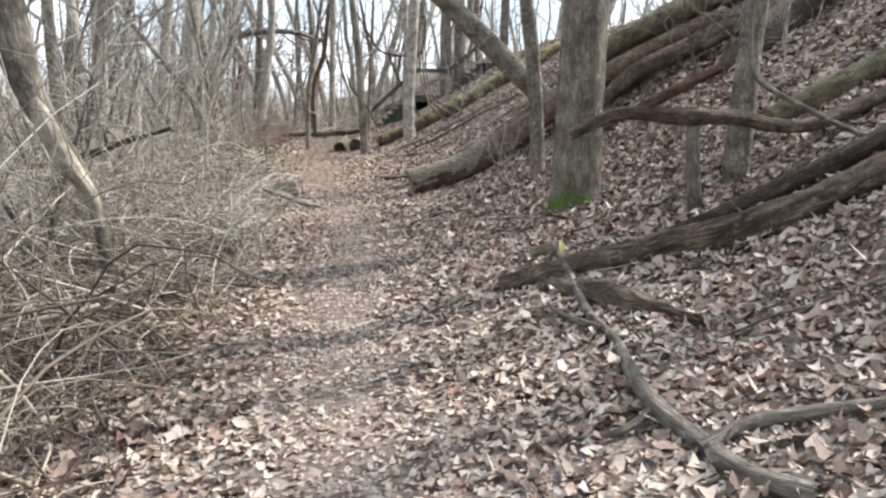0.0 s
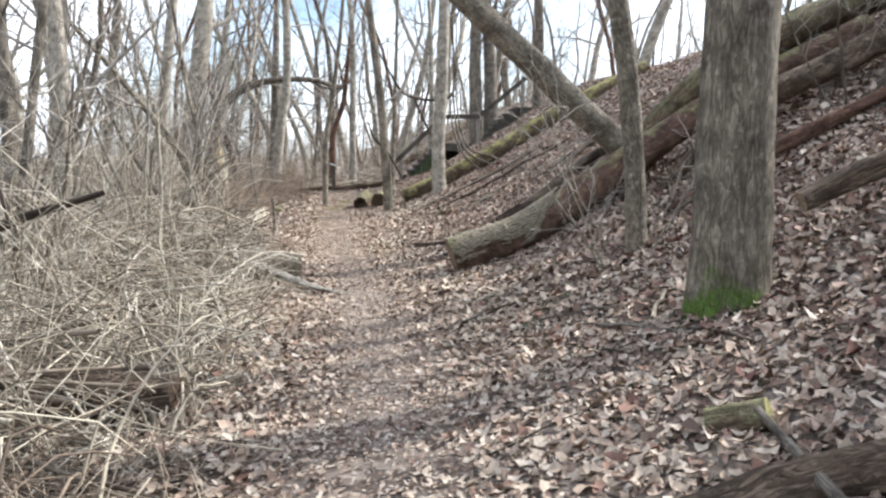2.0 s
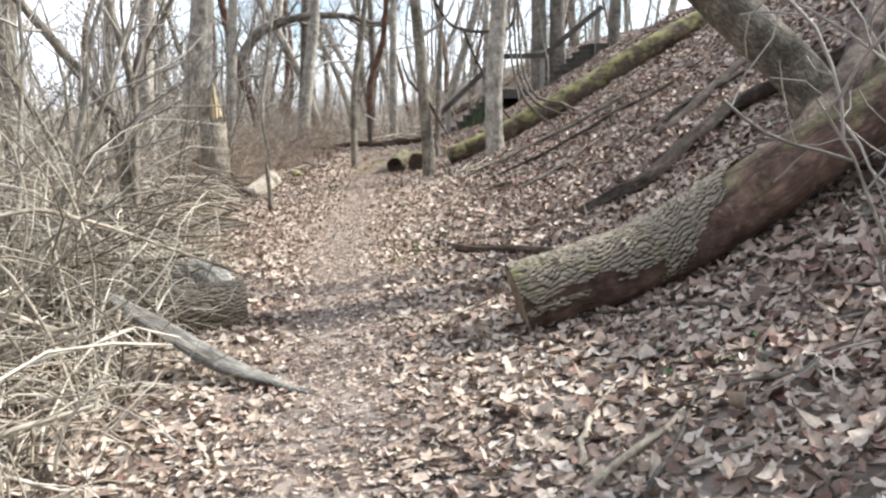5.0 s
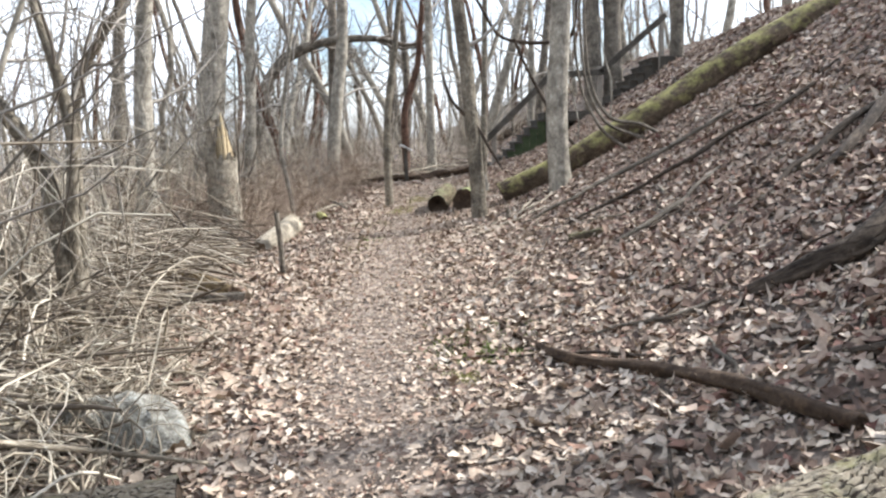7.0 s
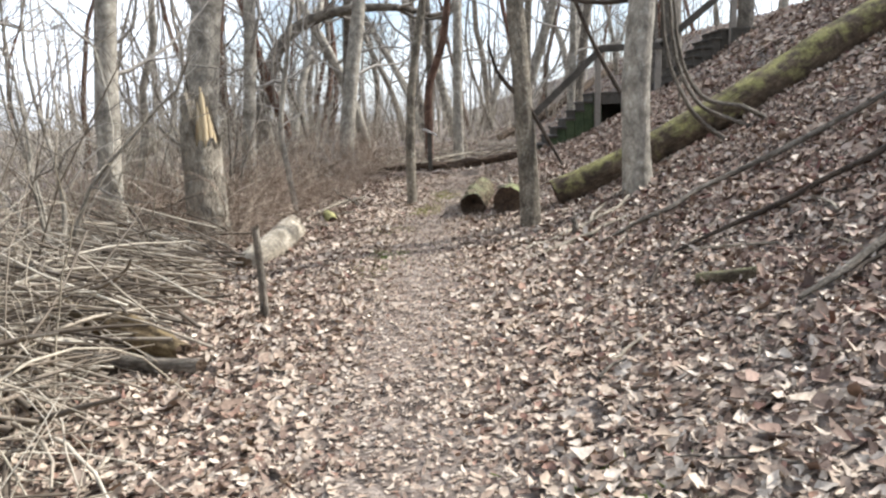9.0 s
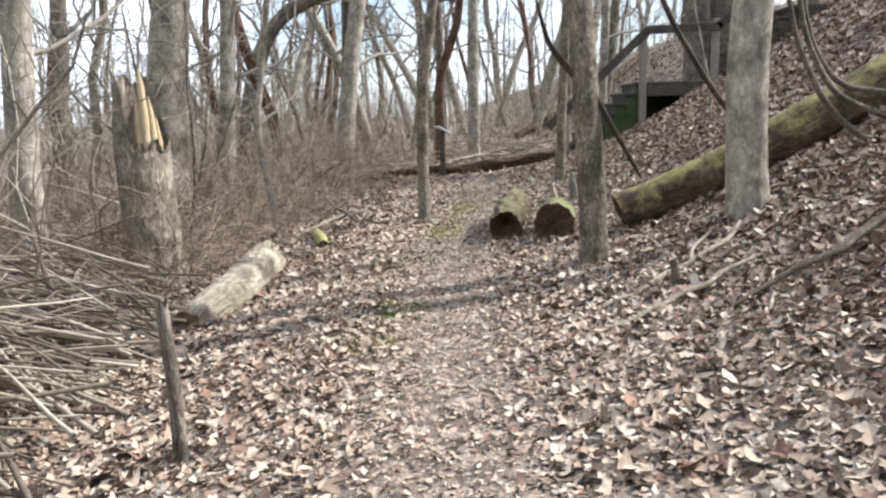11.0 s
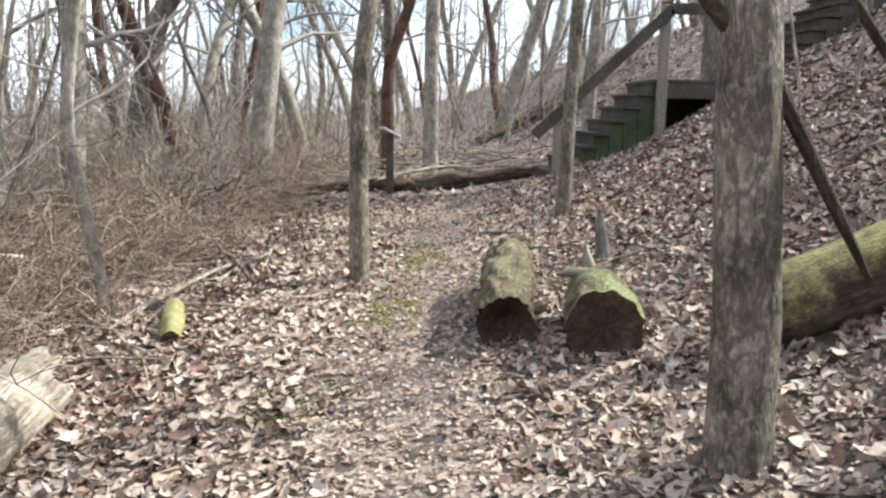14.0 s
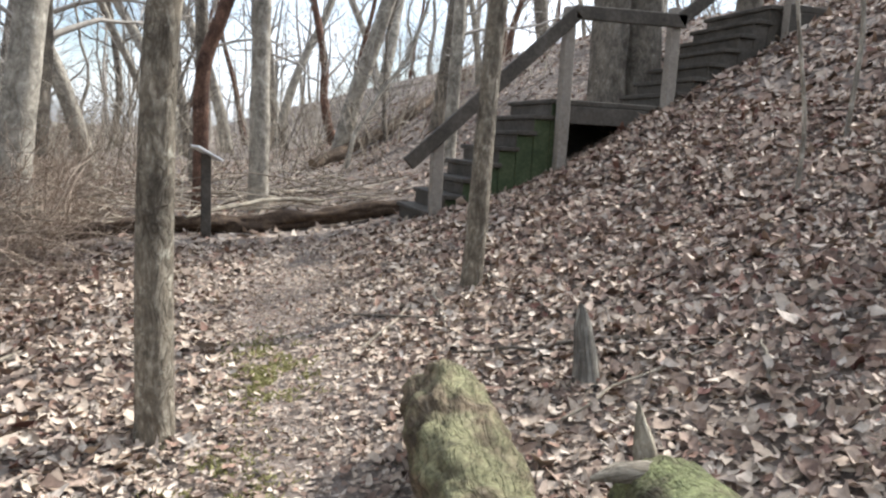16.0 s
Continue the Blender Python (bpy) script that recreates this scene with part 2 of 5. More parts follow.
ORANGE_ROT = speckled("orange_rotten_wood", [(0.3, (0.04, 0.028, 0.018)), (0.5, (0.12, 0.085, 0.045)), (0.7, (0.25, 0.19, 0.095))], 8, 0.95, 40, 0.02)
MOSS = speckled("green_moss", [(0.3, (0.10, 0.13, 0.035)), (0.5, (0.19, 0.24, 0.07)), (0.72, (0.30, 0.34, 0.13))], 9, 1.0, 80, 0.02)
YELLOW_MOSS = speckled("yellow_moss", [(0.3, (0.14, 0.128, 0.05)), (0.5, (0.27, 0.25, 0.10)), (0.72, (0.40, 0.37, 0.18))], 9, 1.0, 80, 0.02)
TIMBER = speckled("dark_stained_timber", [(0.3, (0.03, 0.028, 0.022)), (0.5, (0.07, 0.06, 0.048)), (0.72, (0.13, 0.115, 0.095))], 3, 0.85, 26, 0.006)
GREEN_TIMBER = speckled("algae_green_timber", [(0.3, (0.02, 0.03, 0.016)), (0.5, (0.05, 0.065, 0.03)), (0.72, (0.10, 0.115, 0.06))], 4, 0.9, 26, 0.006)
GREY_TIMBER = speckled("grey_timber", [(0.3, (0.14, 0.12, 0.095)), (0.5, (0.23, 0.20, 0.165)), (0.72, (0.33, 0.30, 0.25))], 3, 0.85, 30, 0.004)
WHITE_PANEL = speckled("white_panel", [(0.3, (0.55, 0.55, 0.53)), (0.7, (0.78, 0.78, 0.76))], 8, 0.5, 40, 0.001)

LEAF = by_island("dead_leaf", [(0.0, (0.13, 0.09, 0.07)), (0.2, (0.255, 0.186, 0.142)), (0.45, (0.41, 0.325, 0.25)), (0.68, (0.515, 0.43, 0.34)),
                               (0.88, (0.56, 0.49, 0.41)), (0.95, (0.31, 0.20, 0.145)), (1.0, (0.20, 0.115, 0.09))], 0.85, 40)
# redder leaves of the bank, also toned darker for the shade on the slope
BANK_LEAF = by_island("shaded_bank_leaf", [(0.0, (0.09, 0.062, 0.05)), (0.22, (0.22, 0.15, 0.115)), (0.48, (0.38, 0.285, 0.222)), (0.7, (0.49, 0.40, 0.32)),
                                         (0.86, (0.57, 0.495, 0.415)), (0.93, (0.22, 0.125, 0.092)), (1.0, (0.13, 0.062, 0.052))], 0.82, 40)
STRAW = by_island("straw_stem", [(0.0, (0.05, 0.036, 0.026)), (0.4, (0.14, 0.105, 0.076)), (0.75, (0.28, 0.23, 0.17)), (1.0, (0.52, 0.465, 0.37))], 0.65, 12)
PALE_STEM = by_island("pale_dead_stem", [(0.0, (0.09, 0.07, 0.052)), (0.3, (0.24, 0.20, 0.15)), (0.65, (0.43, 0.385, 0.30)), (1.0, (0.62, 0.575, 0.48))], 0.65, 12)
REDTWIG = by_island("red_brown_twig", [(0.0, (0.16, 0.115, 0.085)), (0.5, (0.28, 0.215, 0.165)), (1.0, (0.42, 0.345, 0.265))], 0.8, 12)
STICK = by_island("dead_stick", [(0.0, (0.085, 0.068, 0.052)), (0.4, (0.23, 0.19, 0.145)), (0.75, (0.40, 0.35, 0.275)), (1.0, (0.54, 0.49, 0.40))], 0.85, 20)
TWIG = by_island("grey_twig", [(0.0, (0.14, 0.125, 0.105)), (0.5, (0.27, 0.245, 0.215)), (1.0, (0.41, 0.38, 0.335))], 0.85, 8)
GREEN_LEAF = by_island("ivy_leaf", [(0.0, (0.03, 0.06, 0.02)), (1.0, (0.07, 0.12, 0.04))], 0.5, 30)


def soil_material():
    m, nt, bsdf = material("leafy_soil", 0.95)
    pos = place(nt)
    flakes = nt.nodes.new("ShaderNodeTexVoronoi")
    flakes.inputs["Scale"].default_value = 14.0
    nt.links.new(pos, flakes.inputs["Vector"])
    split = nt.nodes.new("ShaderNodeSeparateColor")
    nt.links.new(flakes.outputs["Color"], split.inputs[0])
    tone = ramp(nt, [(0.0, (0.055, 0.042, 0.033)), (0.4, (0.15, 0.116, 0.092)), (0.75, (0.28, 0.225, 0.18)), (1.0, (0.40, 0.335, 0.275))])
    nt.links.new(split.outputs[0], tone.inputs["Fac"])
    fine = tex(nt, "ShaderNodeTexNoise", pos, 45, 5, 0.7)
    dirt = ramp(nt, [(0.3, (0.10, 0.078, 0.062)), (0.7, (0.31, 0.255, 0.21))])
    nt.links.new(fine.outputs["Fac"], dirt.inputs["Fac"])
    large = tex(nt, "ShaderNodeTexNoise", pos, 0.9, 5)
    bare = ramp(nt, [(0.42, (0, 0, 0)), (0.62, (1, 1, 1))])
    nt.links.new(large.outputs["Fac"], bare.inputs["Fac"])
    colour = blend(nt, bare.outputs["Color"], tone.outputs["Color"], dirt.outputs["Color"])
    nt.links.new(colour, bsdf.inputs["Base Color"])
    relief(nt, bsdf, calc(nt, "ADD", split.outputs[0], fine.outputs["Fac"]), 0.7, 0.02)
    return m


SOIL = soil_material()


# ---------- shapes ----------
def smooth(a, b, x):
    t = np.clip((np.asarray(x, float) - a) / (b - a), 0, 1)
    return t * t * (3 - 2 * t)


def height(x, y):
    """The ground: a level trail, a leafy bank rising to a ridge at +x, low thicket land at -x."""
    x, y = np.asarray(x, float), np.asarray(y, float)
    back = 0.55 * smooth(28.8, 30.3, y) * (1 - smooth(33, 37, y))
    bank = 0.406 * np.log1p(np.exp(np.minimum((x - 1.85 - back) / 0.7, 40)))
    bank = np.where(bank > 3.4, 3.4 + 0.9 * np.tanh((bank - 3.4) / 0.9), bank)
    rise = 0.28 * smooth(21, 32, y) + 0.25 * smooth(32, 60, y)
    low = -0.12 * smooth(-0.6, -1.8, x) * (1 - 0.6 * smooth(-3, -8, x))
    rough = 0.02 + 0.05 * smooth(1.5, 3.5, x) + 0.04 * smooth(-1.5, -4, x)
    bumps = np.sin(1.9 * x + 0.7 * y) * np.sin(1.3 * y - 0.8 * x + 1) * 0.6 + np.sin(4.3 * x - 2.9 * y + 2) * np.sin(3.7 * y + 1.7 * x) * 0.4
    return bank + rise * (1 - 0.6 * smooth(2, 4, x)) + low + rough * bumps


def ground_z(x, y):
    return float(height(x, y))


def lattice(ix, iy, seed):
    h = np.sin(ix * 127.1 + iy * 311.7 + seed * 74.7) * 43758.5453
    return h - np.floor(h)


def value_noise(u, v, seed=0):
    iu, iv = np.floor(u), np.floor(v)
    fu, fv = u - iu, v - iv
    fu, fv = fu * fu * (3 - 2 * fu), fv * fv * (3 - 2 * fv)
    a, b = lattice(iu, iv, seed), lattice(iu + 1, iv, seed)
    c, d = lattice(iu, iv + 1, seed), lattice(iu + 1, iv + 1, seed)
    return (a * (1 - fu) + b * fu) * (1 - fv) + (c * (1 - fu) + d * fu) * fv


def make_mesh(name, verts, faces, uvs=None, mat=None, shade=True):
    """A mesh from arrays: faces is a list of arrays, each with rows of 3 or 4 corners."""
    mesh = bpy.data.meshes.new(name)
    verts = np.asarray(verts, np.float32)
    corners = np.concatenate([np.asarray(f).ravel() for f in faces]).astype(np.int32)
    sizes = np.concatenate([np.full(len(f), np.asarray(f).shape[1]) for f in faces])
    starts = np.concatenate([[0], np.cumsum(sizes)[:-1]]).astype(np.int32)
    mesh.vertices.add(len(verts))
    mesh.vertices.foreach_set("co", verts.ravel())
    mesh.loops.add(len(corners))
    mesh.loops.foreach_set("vertex_index", corners)
    mesh.polygons.add(len(starts))
    mesh.polygons.foreach_set("loop_start", starts)
    if uvs is not None:
        layer = mesh.uv_layers.new(name="UVMap")
        layer.data.foreach_set("uv", np.asarray(uvs, np.float32).ravel())
    mesh.update(calc_edges=True)
    if shade:
        mesh.polygons.foreach_set("use_smooth", np.ones(len(starts), bool))
    if mat:
        mesh.materials.append(mat)
    return mesh


def tubes(points, radii, sides):
    """Many stems at once: points (n, k, 3), radii (n, k). Returns verts, quads, uvs."""
    points, radii = np.asarray(points, float), np.asarray(radii, float)
    n, k, _ = points.shape
    tangent = np.gradient(points, axis=1)
    tangent /= np.linalg.norm(tangent, axis=2, keepdims=True) + 1e-9
    mean = tangent.mean(1)
    ref = np.where(np.abs(mean[:, 2:3]) > 0.8, np.array([[1.0, 0.13, 0.0]]), np.array([[0.07, 0.05, 1.0]]))[:, None, :]
    side = np.cross(tangent, ref)
    side /= np.linalg.norm(side, axis=2, keepdims=True) + 1e-9
    other = np.cross(side, tangent)
    angle = np.arange(sides) / sides * 2 * np.pi
    ring = side[:, :, None] * np.cos(angle)[None, None, :, None] + other[:, :, None] * np.sin(angle)[None, None, :, None]
    verts = (points[:, :, None] + ring * radii[:, :, None, None]).reshape(-1, 3)
    i, j, s = np.meshgrid(np.arange(n), np.arange(k - 1), np.arange(sides), indexing="ij")
    nxt = (s + 1) % sides
    base = i * k * sides + j * sides
    quads = np.stack([base + s, base + nxt, base + sides + nxt, base + sides + s], -1).reshape(-1, 4)
    along = np.concatenate([np.zeros((n, 1)), np.cumsum(np.linalg.norm(np.diff(points, axis=1), axis=2), 1)], 1)
    girth = 2 * np.pi * radii.mean(1)
    u0, u1 = s / sides * girth[i], (s + 1) / sides * girth[i]
    v0, v1 = along[i, j], along[i, j + 1]
    uvs = np.stack([np.stack([u0, v0], -1), np.stack([u1, v0], -1), np.stack([u1, v1], -1), np.stack([u0, v1], -1)], -2).reshape(-1, 2)
    return verts, quads, uvs


class Shape:
    """Gathers stems and panels into one mesh."""

    def __init__(self):
        self.verts, self.faces, self.uvs, self.count = [], [], [], 0

    def add(self, verts, faces, uvs=None):
        faces = np.asarray(faces)
        self.verts.append(np.asarray(verts, float))
        self.faces.append(faces + self.count)
        self.uvs.append(np.zeros((faces.size, 2)) if uvs is None else uvs)
        self.count += len(verts)
        return self

    def stems(self, points, radii, sides=4):
        return self.add(*tubes(points, radii, sides))

    def moved(self, offset):
        self.verts = [v + np.asarray(offset) for v in self.verts]
        return self

    def mesh(self, name, mat, shade=True):
        return make_mesh(name, np.concatenate(self.verts), self.faces, np.concatenate(self.uvs), mat, shade)


def curve(knots, count):
    """Points of a smooth line through the knots."""
    k = np.asarray(knots, float)
    if len(k) == 2:
        return k[0] + (k[1] - k[0]) * np.linspace(0, 1, count)[:, None]
    ext = np.vstack([2 * k[0] - k[1], k, 2 * k[-1] - k[-2]])
    t = np.linspace(0, len(k) - 1, count)
    i = np.minimum(t.astype(int), len(k) - 2)
    f = (t - i)[:, None]
    a, b, c, d = ext[i], ext[i + 1], ext[i + 2], ext[i + 3]
    return 0.5 * (2 * b + (c - a) * f + (2 * a - 5 * b + 4 * c - d) * f ** 2 + (3 * b - a - 3 * c + d) * f ** 3)


def stem(knots, radii, sides=20, step=0.12, ridge=0.0, ridge_scale=(16, 3), lumps=0.06, flare=0.0, seed=0, ragged=(0, 0)):
    """One bark-covered stem with lumps, furrows, root flare and uneven broken ends."""
    knots = np.asarray(knots, float)
    length = np.linalg.norm(np.diff(knots, axis=0), axis=1).sum()
    k = max(4, int(length / step))
    pts = curve(knots, k)
    r = np.interp(np.linspace(0, 1, k), np.linspace(0, 1, len(radii)), radii)
    along = np.concatenate([[0], np.cumsum(np.linalg.norm(np.diff(pts, axis=0), axis=1))])
    verts, quads, uvs = tubes(pts[None], r[None], sides)
    v = verts.reshape(k, sides, 3)
    angle = np.arange(sides) / sides * 2 * np.pi
    A, L = np.meshgrid(angle, along)
    R = r[:, None]
    scale = 1 + lumps * (2 * value_noise(np.cos(A) * 1.2 + 9, L * 1.5 + np.sin(A) * 1.2, seed) - 1)
    if ridge:
        u = A / (2 * np.pi) * round(2 * np.pi * r.mean() * ridge_scale[0])
        bend = value_noise(A * 2, L * 4, seed + 3) * 1.2
        n = value_noise(u + bend, L * ridge_scale[1], seed + 5)
        n = 0.6 * n + 0.4 * value_noise(u * 2.1 + bend, L * ridge_scale[1] * 2.3, seed + 6)
        scale = scale + ridge / R * (np.clip((n - 0.3) * 2.2, 0, 1) - 0.5)
    if flare:
        lobes = 0.55 + 0.45 * np.cos(A * 5 + seed) * np.cos(A * 2 + seed * 1.7)
        scale = scale + flare * np.exp(-L / (1.1 * r[0])) * lobes
    v = pts[:, None] + (v - pts[:, None]) * scale[:, :, None]
    for end, amount in zip((0, -1), ragged):
        if amount:
            axis = pts[end] - pts[1 if end == 0 else -2]
            axis /= np.linalg.norm(axis)
            v[end] += axis * (amount * (value_noise(angle * 4, angle * 0 + 3, seed + 8) ** 1.5))[:, None]
    return v.reshape(-1, 3), quads, uvs, pts, v


def disc(ring, inward=0.0, rings=4, seed=0, hollow=0.0):
    """An end face across a ring of points, a little dished and rough."""
    centre = ring.mean(0)
    axis = np.cross(ring[len(ring) // 4] - centre, ring[0] - centre)
    axis /= np.linalg.norm(axis) + 1e-9
    sides = len(ring)
    verts = []
    for j in range(rings):
        f = 1 - j / rings
        bump = (value_noise(np.arange(sides) * 0.9, np.full(sides, j * 1.7), seed) - 0.5) * 0.03 * (j > 0)
        depth = inward * (1 - f) + hollow * (1 - f) ** 0.7
        verts.append(centre + (ring - centre) * f + axis * (depth + bump)[:, None])
    verts.append((centre + axis * (inward + hollow))[None])
    verts = np.concatenate(verts)
    quads = [[j * sides + s, j * sides + (s + 1) % sides, (j + 1) * sides + (s + 1) % sides, (j + 1) * sides + s] for j in range(rings - 1) for s in range(sides)]
    tip = rings * sides
    tris = [[(rings - 1) * sides + s, (rings - 1) * sides + (s + 1) % sides, tip] for s in range(sides)]
    return verts, np.array(quads), np.array(tris)


def thing(name, label, category, group="", kind="", at=(0, 0, 0)):
    ob = new(name)
    ob.location = at
    ob.empty_display_size = 0.1
    return tagged(ob, label, category, group, kind)


def part(name, mesh, parent, label=""):
    """Links a mesh, whose points are in world places, under a thing."""
    ob = new(name, mesh)
    ob.parent = parent
    ob.matrix_parent_inverse = Matrix.Translation(-parent.location)
    return tagged(ob, label) if label else ob


def box(size, at=(0, 0, 0), turn=0.0, tilt=0.0, bevel=0.008):
    """A bevelled board as a bmesh mesh builder: centre, turn about z and tilt about y, in degrees."""
    bm = bmesh.new()
    bmesh.ops.create_cube(bm, size=1)
    bmesh.ops.scale(bm, vec=size, verts=bm.verts)
    bmesh.ops.bevel(bm, geom=bm.edges[:], offset=min(bevel, min(size) * 0.3), segments=1, affect="EDGES")
    bmesh.ops.transform(bm, matrix=pose(*at, 0, tilt, turn), verts=bm.verts)
    return bm


def bm_mesh(name, bm, mat):
    mesh = bpy.data.meshes.new(name)
    bm.to_mesh(mesh)
    bm.free()
    mesh.materials.append(mat)
    return mesh


# ---------- ground ----------
def axis_steps(near_lo, near_hi, step, far):
    near = np.arange(near_lo, near_hi + step / 2, step)
    out = np.geomspace(step * 2, far, 26)
    return np.concatenate([near_lo - out[::-1], near, near_hi + out])


def ground():
    xs, ys = axis_steps(-5, 11, 0.09, 900), axis_steps(-3, 36, 0.12, 900)
    X, Y = np.meshgrid(xs, ys)
    Z = height(X, Y)
    near = (X > -6) & (X < 11) & (Y > -4) & (Y < 37)
    Z = Z + near * 0.018 * (value_noise(X * 6, Y * 6, 1) - 0.5) + near * 0.012 * (value_noise(X * 17, Y * 17, 2) - 0.5)
    nx, ny = len(xs), len(ys)
    j, i = np.meshgrid(np.arange(ny - 1), np.arange(nx - 1), indexing="ij")
    a = j * nx + i
    quads = np.stack([a, a + 1, a + nx + 1, a + nx], -1).reshape(-1, 4)
    ob = new("ground", make_mesh("ground", np.stack([X, Y, Z], -1).reshape(-1, 3), [quads], None, SOIL))
    return tagged(ob, "brown woodland soil under fallen leaves, banked on one side", "ground", kind="structure")


ground()


# ---------- trees ----------
def branches(rng, starts, dirs, lengths, radii, k, droop=0.0, wander=0.25, up=0.2):
    """Branch lines (n, k, 3) that wander, rise and sag, with their radii."""
    n = len(starts)
    pts = np.zeros((n, k, 3))
    pts[:, 0] = starts
    d = dirs / (np.linalg.norm(dirs, axis=1, keepdims=True) + 1e-9)
    for j in range(1, k):
        d = d + rng.normal(0, wander, (n, 3)) + np.array([0, 0, up - droop * j / k])
        d /= np.linalg.norm(d, axis=1, keepdims=True)
        pts[:, j] = pts[:, j - 1] + d * (lengths / (k - 1))[:, None]
    taper = np.linspace(1, 0.3, k)[None]
    return pts, radii[:, None] * taper


def sprout(rng, pts, rad, per, length, shrink, k, wander=0.3, up=0.15, lo=0.25):
    """Side branches from branch lines: per on each, at random places along it."""
    n, kk, _ = pts.shape
    i = np.repeat(np.arange(n), per)
    t = rng.uniform(lo, 1.0, len(i)) * (kk - 1)
    j = np.minimum(t.astype(int), kk - 2)
    f = (t - j)[:, None]
    start = pts[i, j] * (1 - f) + pts[i, j + 1] * f
    along = pts[i, j + 1] - pts[i, j]
    along /= np.linalg.norm(along, axis=1, keepdims=True) + 1e-9
    out = rng.normal(0, 1, (len(i), 3))
    out -= (out * along).sum(1, keepdims=True) * along
    out /= np.linalg.norm(out, axis=1, keepdims=True) + 1e-9
    r = (rad[i, j] * (1 - f[:, 0]) + rad[i, j + 1] * f[:, 0]) * shrink
    return branches(rng, start, along * 0.7 + out, length * rng.uniform(0.5, 1.2, len(i)), r, k, 0.1, wander, up)


def crown(rng, trunk_pts, trunk_r, first, limbs, spread, twigs=4, thick=0.4):
    """A bare crown: limbs from the trunk above a height, side branches and twigs."""
    z0 = trunk_pts[0, 2]
    top = trunk_pts[-1, 2]
    hz = np.sort(rng.uniform(first, 0.97 * (top - z0), limbs)) + z0
    starts = np.stack([np.interp(hz, trunk_pts[:, 2], trunk_pts[:, c]) for c in range(3)], -1)
    r = np.interp(hz, trunk_pts[:, 2], trunk_r) * thick * rng.uniform(0.6, 1.1, limbs)
    az = np.arange(limbs) * 2.4 + rng.uniform(0, 1, limbs)
    dirs = np.stack([np.cos(az), np.sin(az), rng.uniform(0.2, 0.9, limbs)], -1)
    lengths = spread * rng.uniform(0.6, 1.2, limbs) * (1 - 0.45 * (hz - z0) / (top - z0))
    p1, r1 = branches(rng, starts, dirs, lengths, r, 7, 0.0, 0.2, 0.12)
    p2, r2 = sprout(rng, p1, r1, 4, spread * 0.45, 0.55, 5)
    p3, r3 = sprout(rng, p2, np.maximum(r2, 0.006), twigs, spread * 0.24, 0.6, 4, 0.35)
    return Shape().stems(p1, r1, 5).stems(p2, np.maximum(r2, 0.005), 4).stems(p3, np.maximum(r3, 0.0035), 3)


def tree(label, at, lean, tall, r0, mat, seed, first=3.0, limbs=9, spread=2.6, flare=0.35, ridge=0.0, detail=20, twigs=4, group="woodland trees", name="tree", sunk=0.12):
    """A bare tree. lean: knots (height, dx, dy) of its trunk above the foot; it goes on to tall."""
    rng = np.random.default_rng(seed)
    x, y = at
    z = ground_z(x, y) - sunk
    knots = [(x, y, z)] + [(x + dx, y + dy, z + sunk + h) for h, dx, dy in lean]
    last, prev = np.array(knots[-1]), np.array(knots[-2])
    d = (last - prev) / np.linalg.norm(last - prev)
    while last[2] < z + tall:
        d = d + np.array([*rng.normal(0, 0.06, 2), 0.12])
        d /= np.linalg.norm(d)
        last = last + d * 1.6
        knots.append(tuple(last))
    total = len(knots)
    radii = [r0 * (1 - 0.72 * (kz[2] - z) / (tall + 1.6)) for kz in knots]
    owner = thing(name, label, "tree", group, at=(x, y, z))
    v, q, uv, pts, _ = stem(knots, np.maximum(radii, 0.02), detail, 0.16, ridge, (18, 2.5), 0.07, flare, seed)
    part("trunk", Shape().add(v, q, uv).mesh("trunk", mat), owner)
    r = np.interp(np.linspace(0, 1, len(pts)), np.linspace(0, 1, total), radii)
    part("crown", crown(rng, pts, r, first, limbs, spread, twigs).mesh("crown", TWIG), owner, "bare branches and twigs")
    return owner


def limb_part(owner, name, knots, radii, mat, seed=0, sides=12, label=""):
    v, q, uv, pts, _ = stem(knots, radii, sides, 0.08, 0, (16, 3), 0.12, 0, seed)
    return part(name, Shape().add(v, q, uv).mesh(name, mat), owner, label)


# trees beside the trail
big = tree("thick grey furrowed tree with green moss round its foot", (2.64, 7.3), [(0.6, 0.0, 0.0), (2.0, 0.01, 0), (5, 0.1, 0.1)], 13, 0.242, MOSS_FOOT_BARK, 1, 5.0, 9, 3.0, 0.35, 0.012, 40)
thin = tree("slim grey lichened tree on the leafy bank", (2.82, 9.2), [(0.7, -0.05, 0), (1.5, -0.14, 0), (2.1, -0.24, 0), (3.2, -0.4, 0.1)], 10, 0.098, LICHEN_BARK, 2, 2.6, 9, 2.0, 0.3, 0.006, 24)
slope_tree = tree("slim tree with green lichen on the bank", (3.4, 5.6), [(0.75, 0.0, 0), (1.5, 0.04, 0), (3, 0.1, 0)], 9, 0.10, LICHEN_BARK, 3, 3.0, 8, 2.0, 0.35, 0.004, 24)
t1 = tree("slender grey-brown tree beside the trail, slightly curved", (-0.2, 24.85), [(0.8, 0.0, 0), (1.7, 0.03, 0), (2.4, 0.12, 0), (3.4, 0.28, 0), (5, 0.5, 0)], 9, 0.082, LICHEN_BARK, 4, 4.2, 8, 2.2, 0.35, 0.003, 24)
t2 = tree("slender rough-barked tree leaning over the sawn logs", (1.41, 21.36), [(0.7, -0.03, 0), (1.6, -0.1, 0), (2.5, -0.17, 0), (3.4, -0.26, 0)], 9, 0.125, LICHEN_BARK, 5, 2.4, 9, 2.2, 0.25, 0.008, 28)
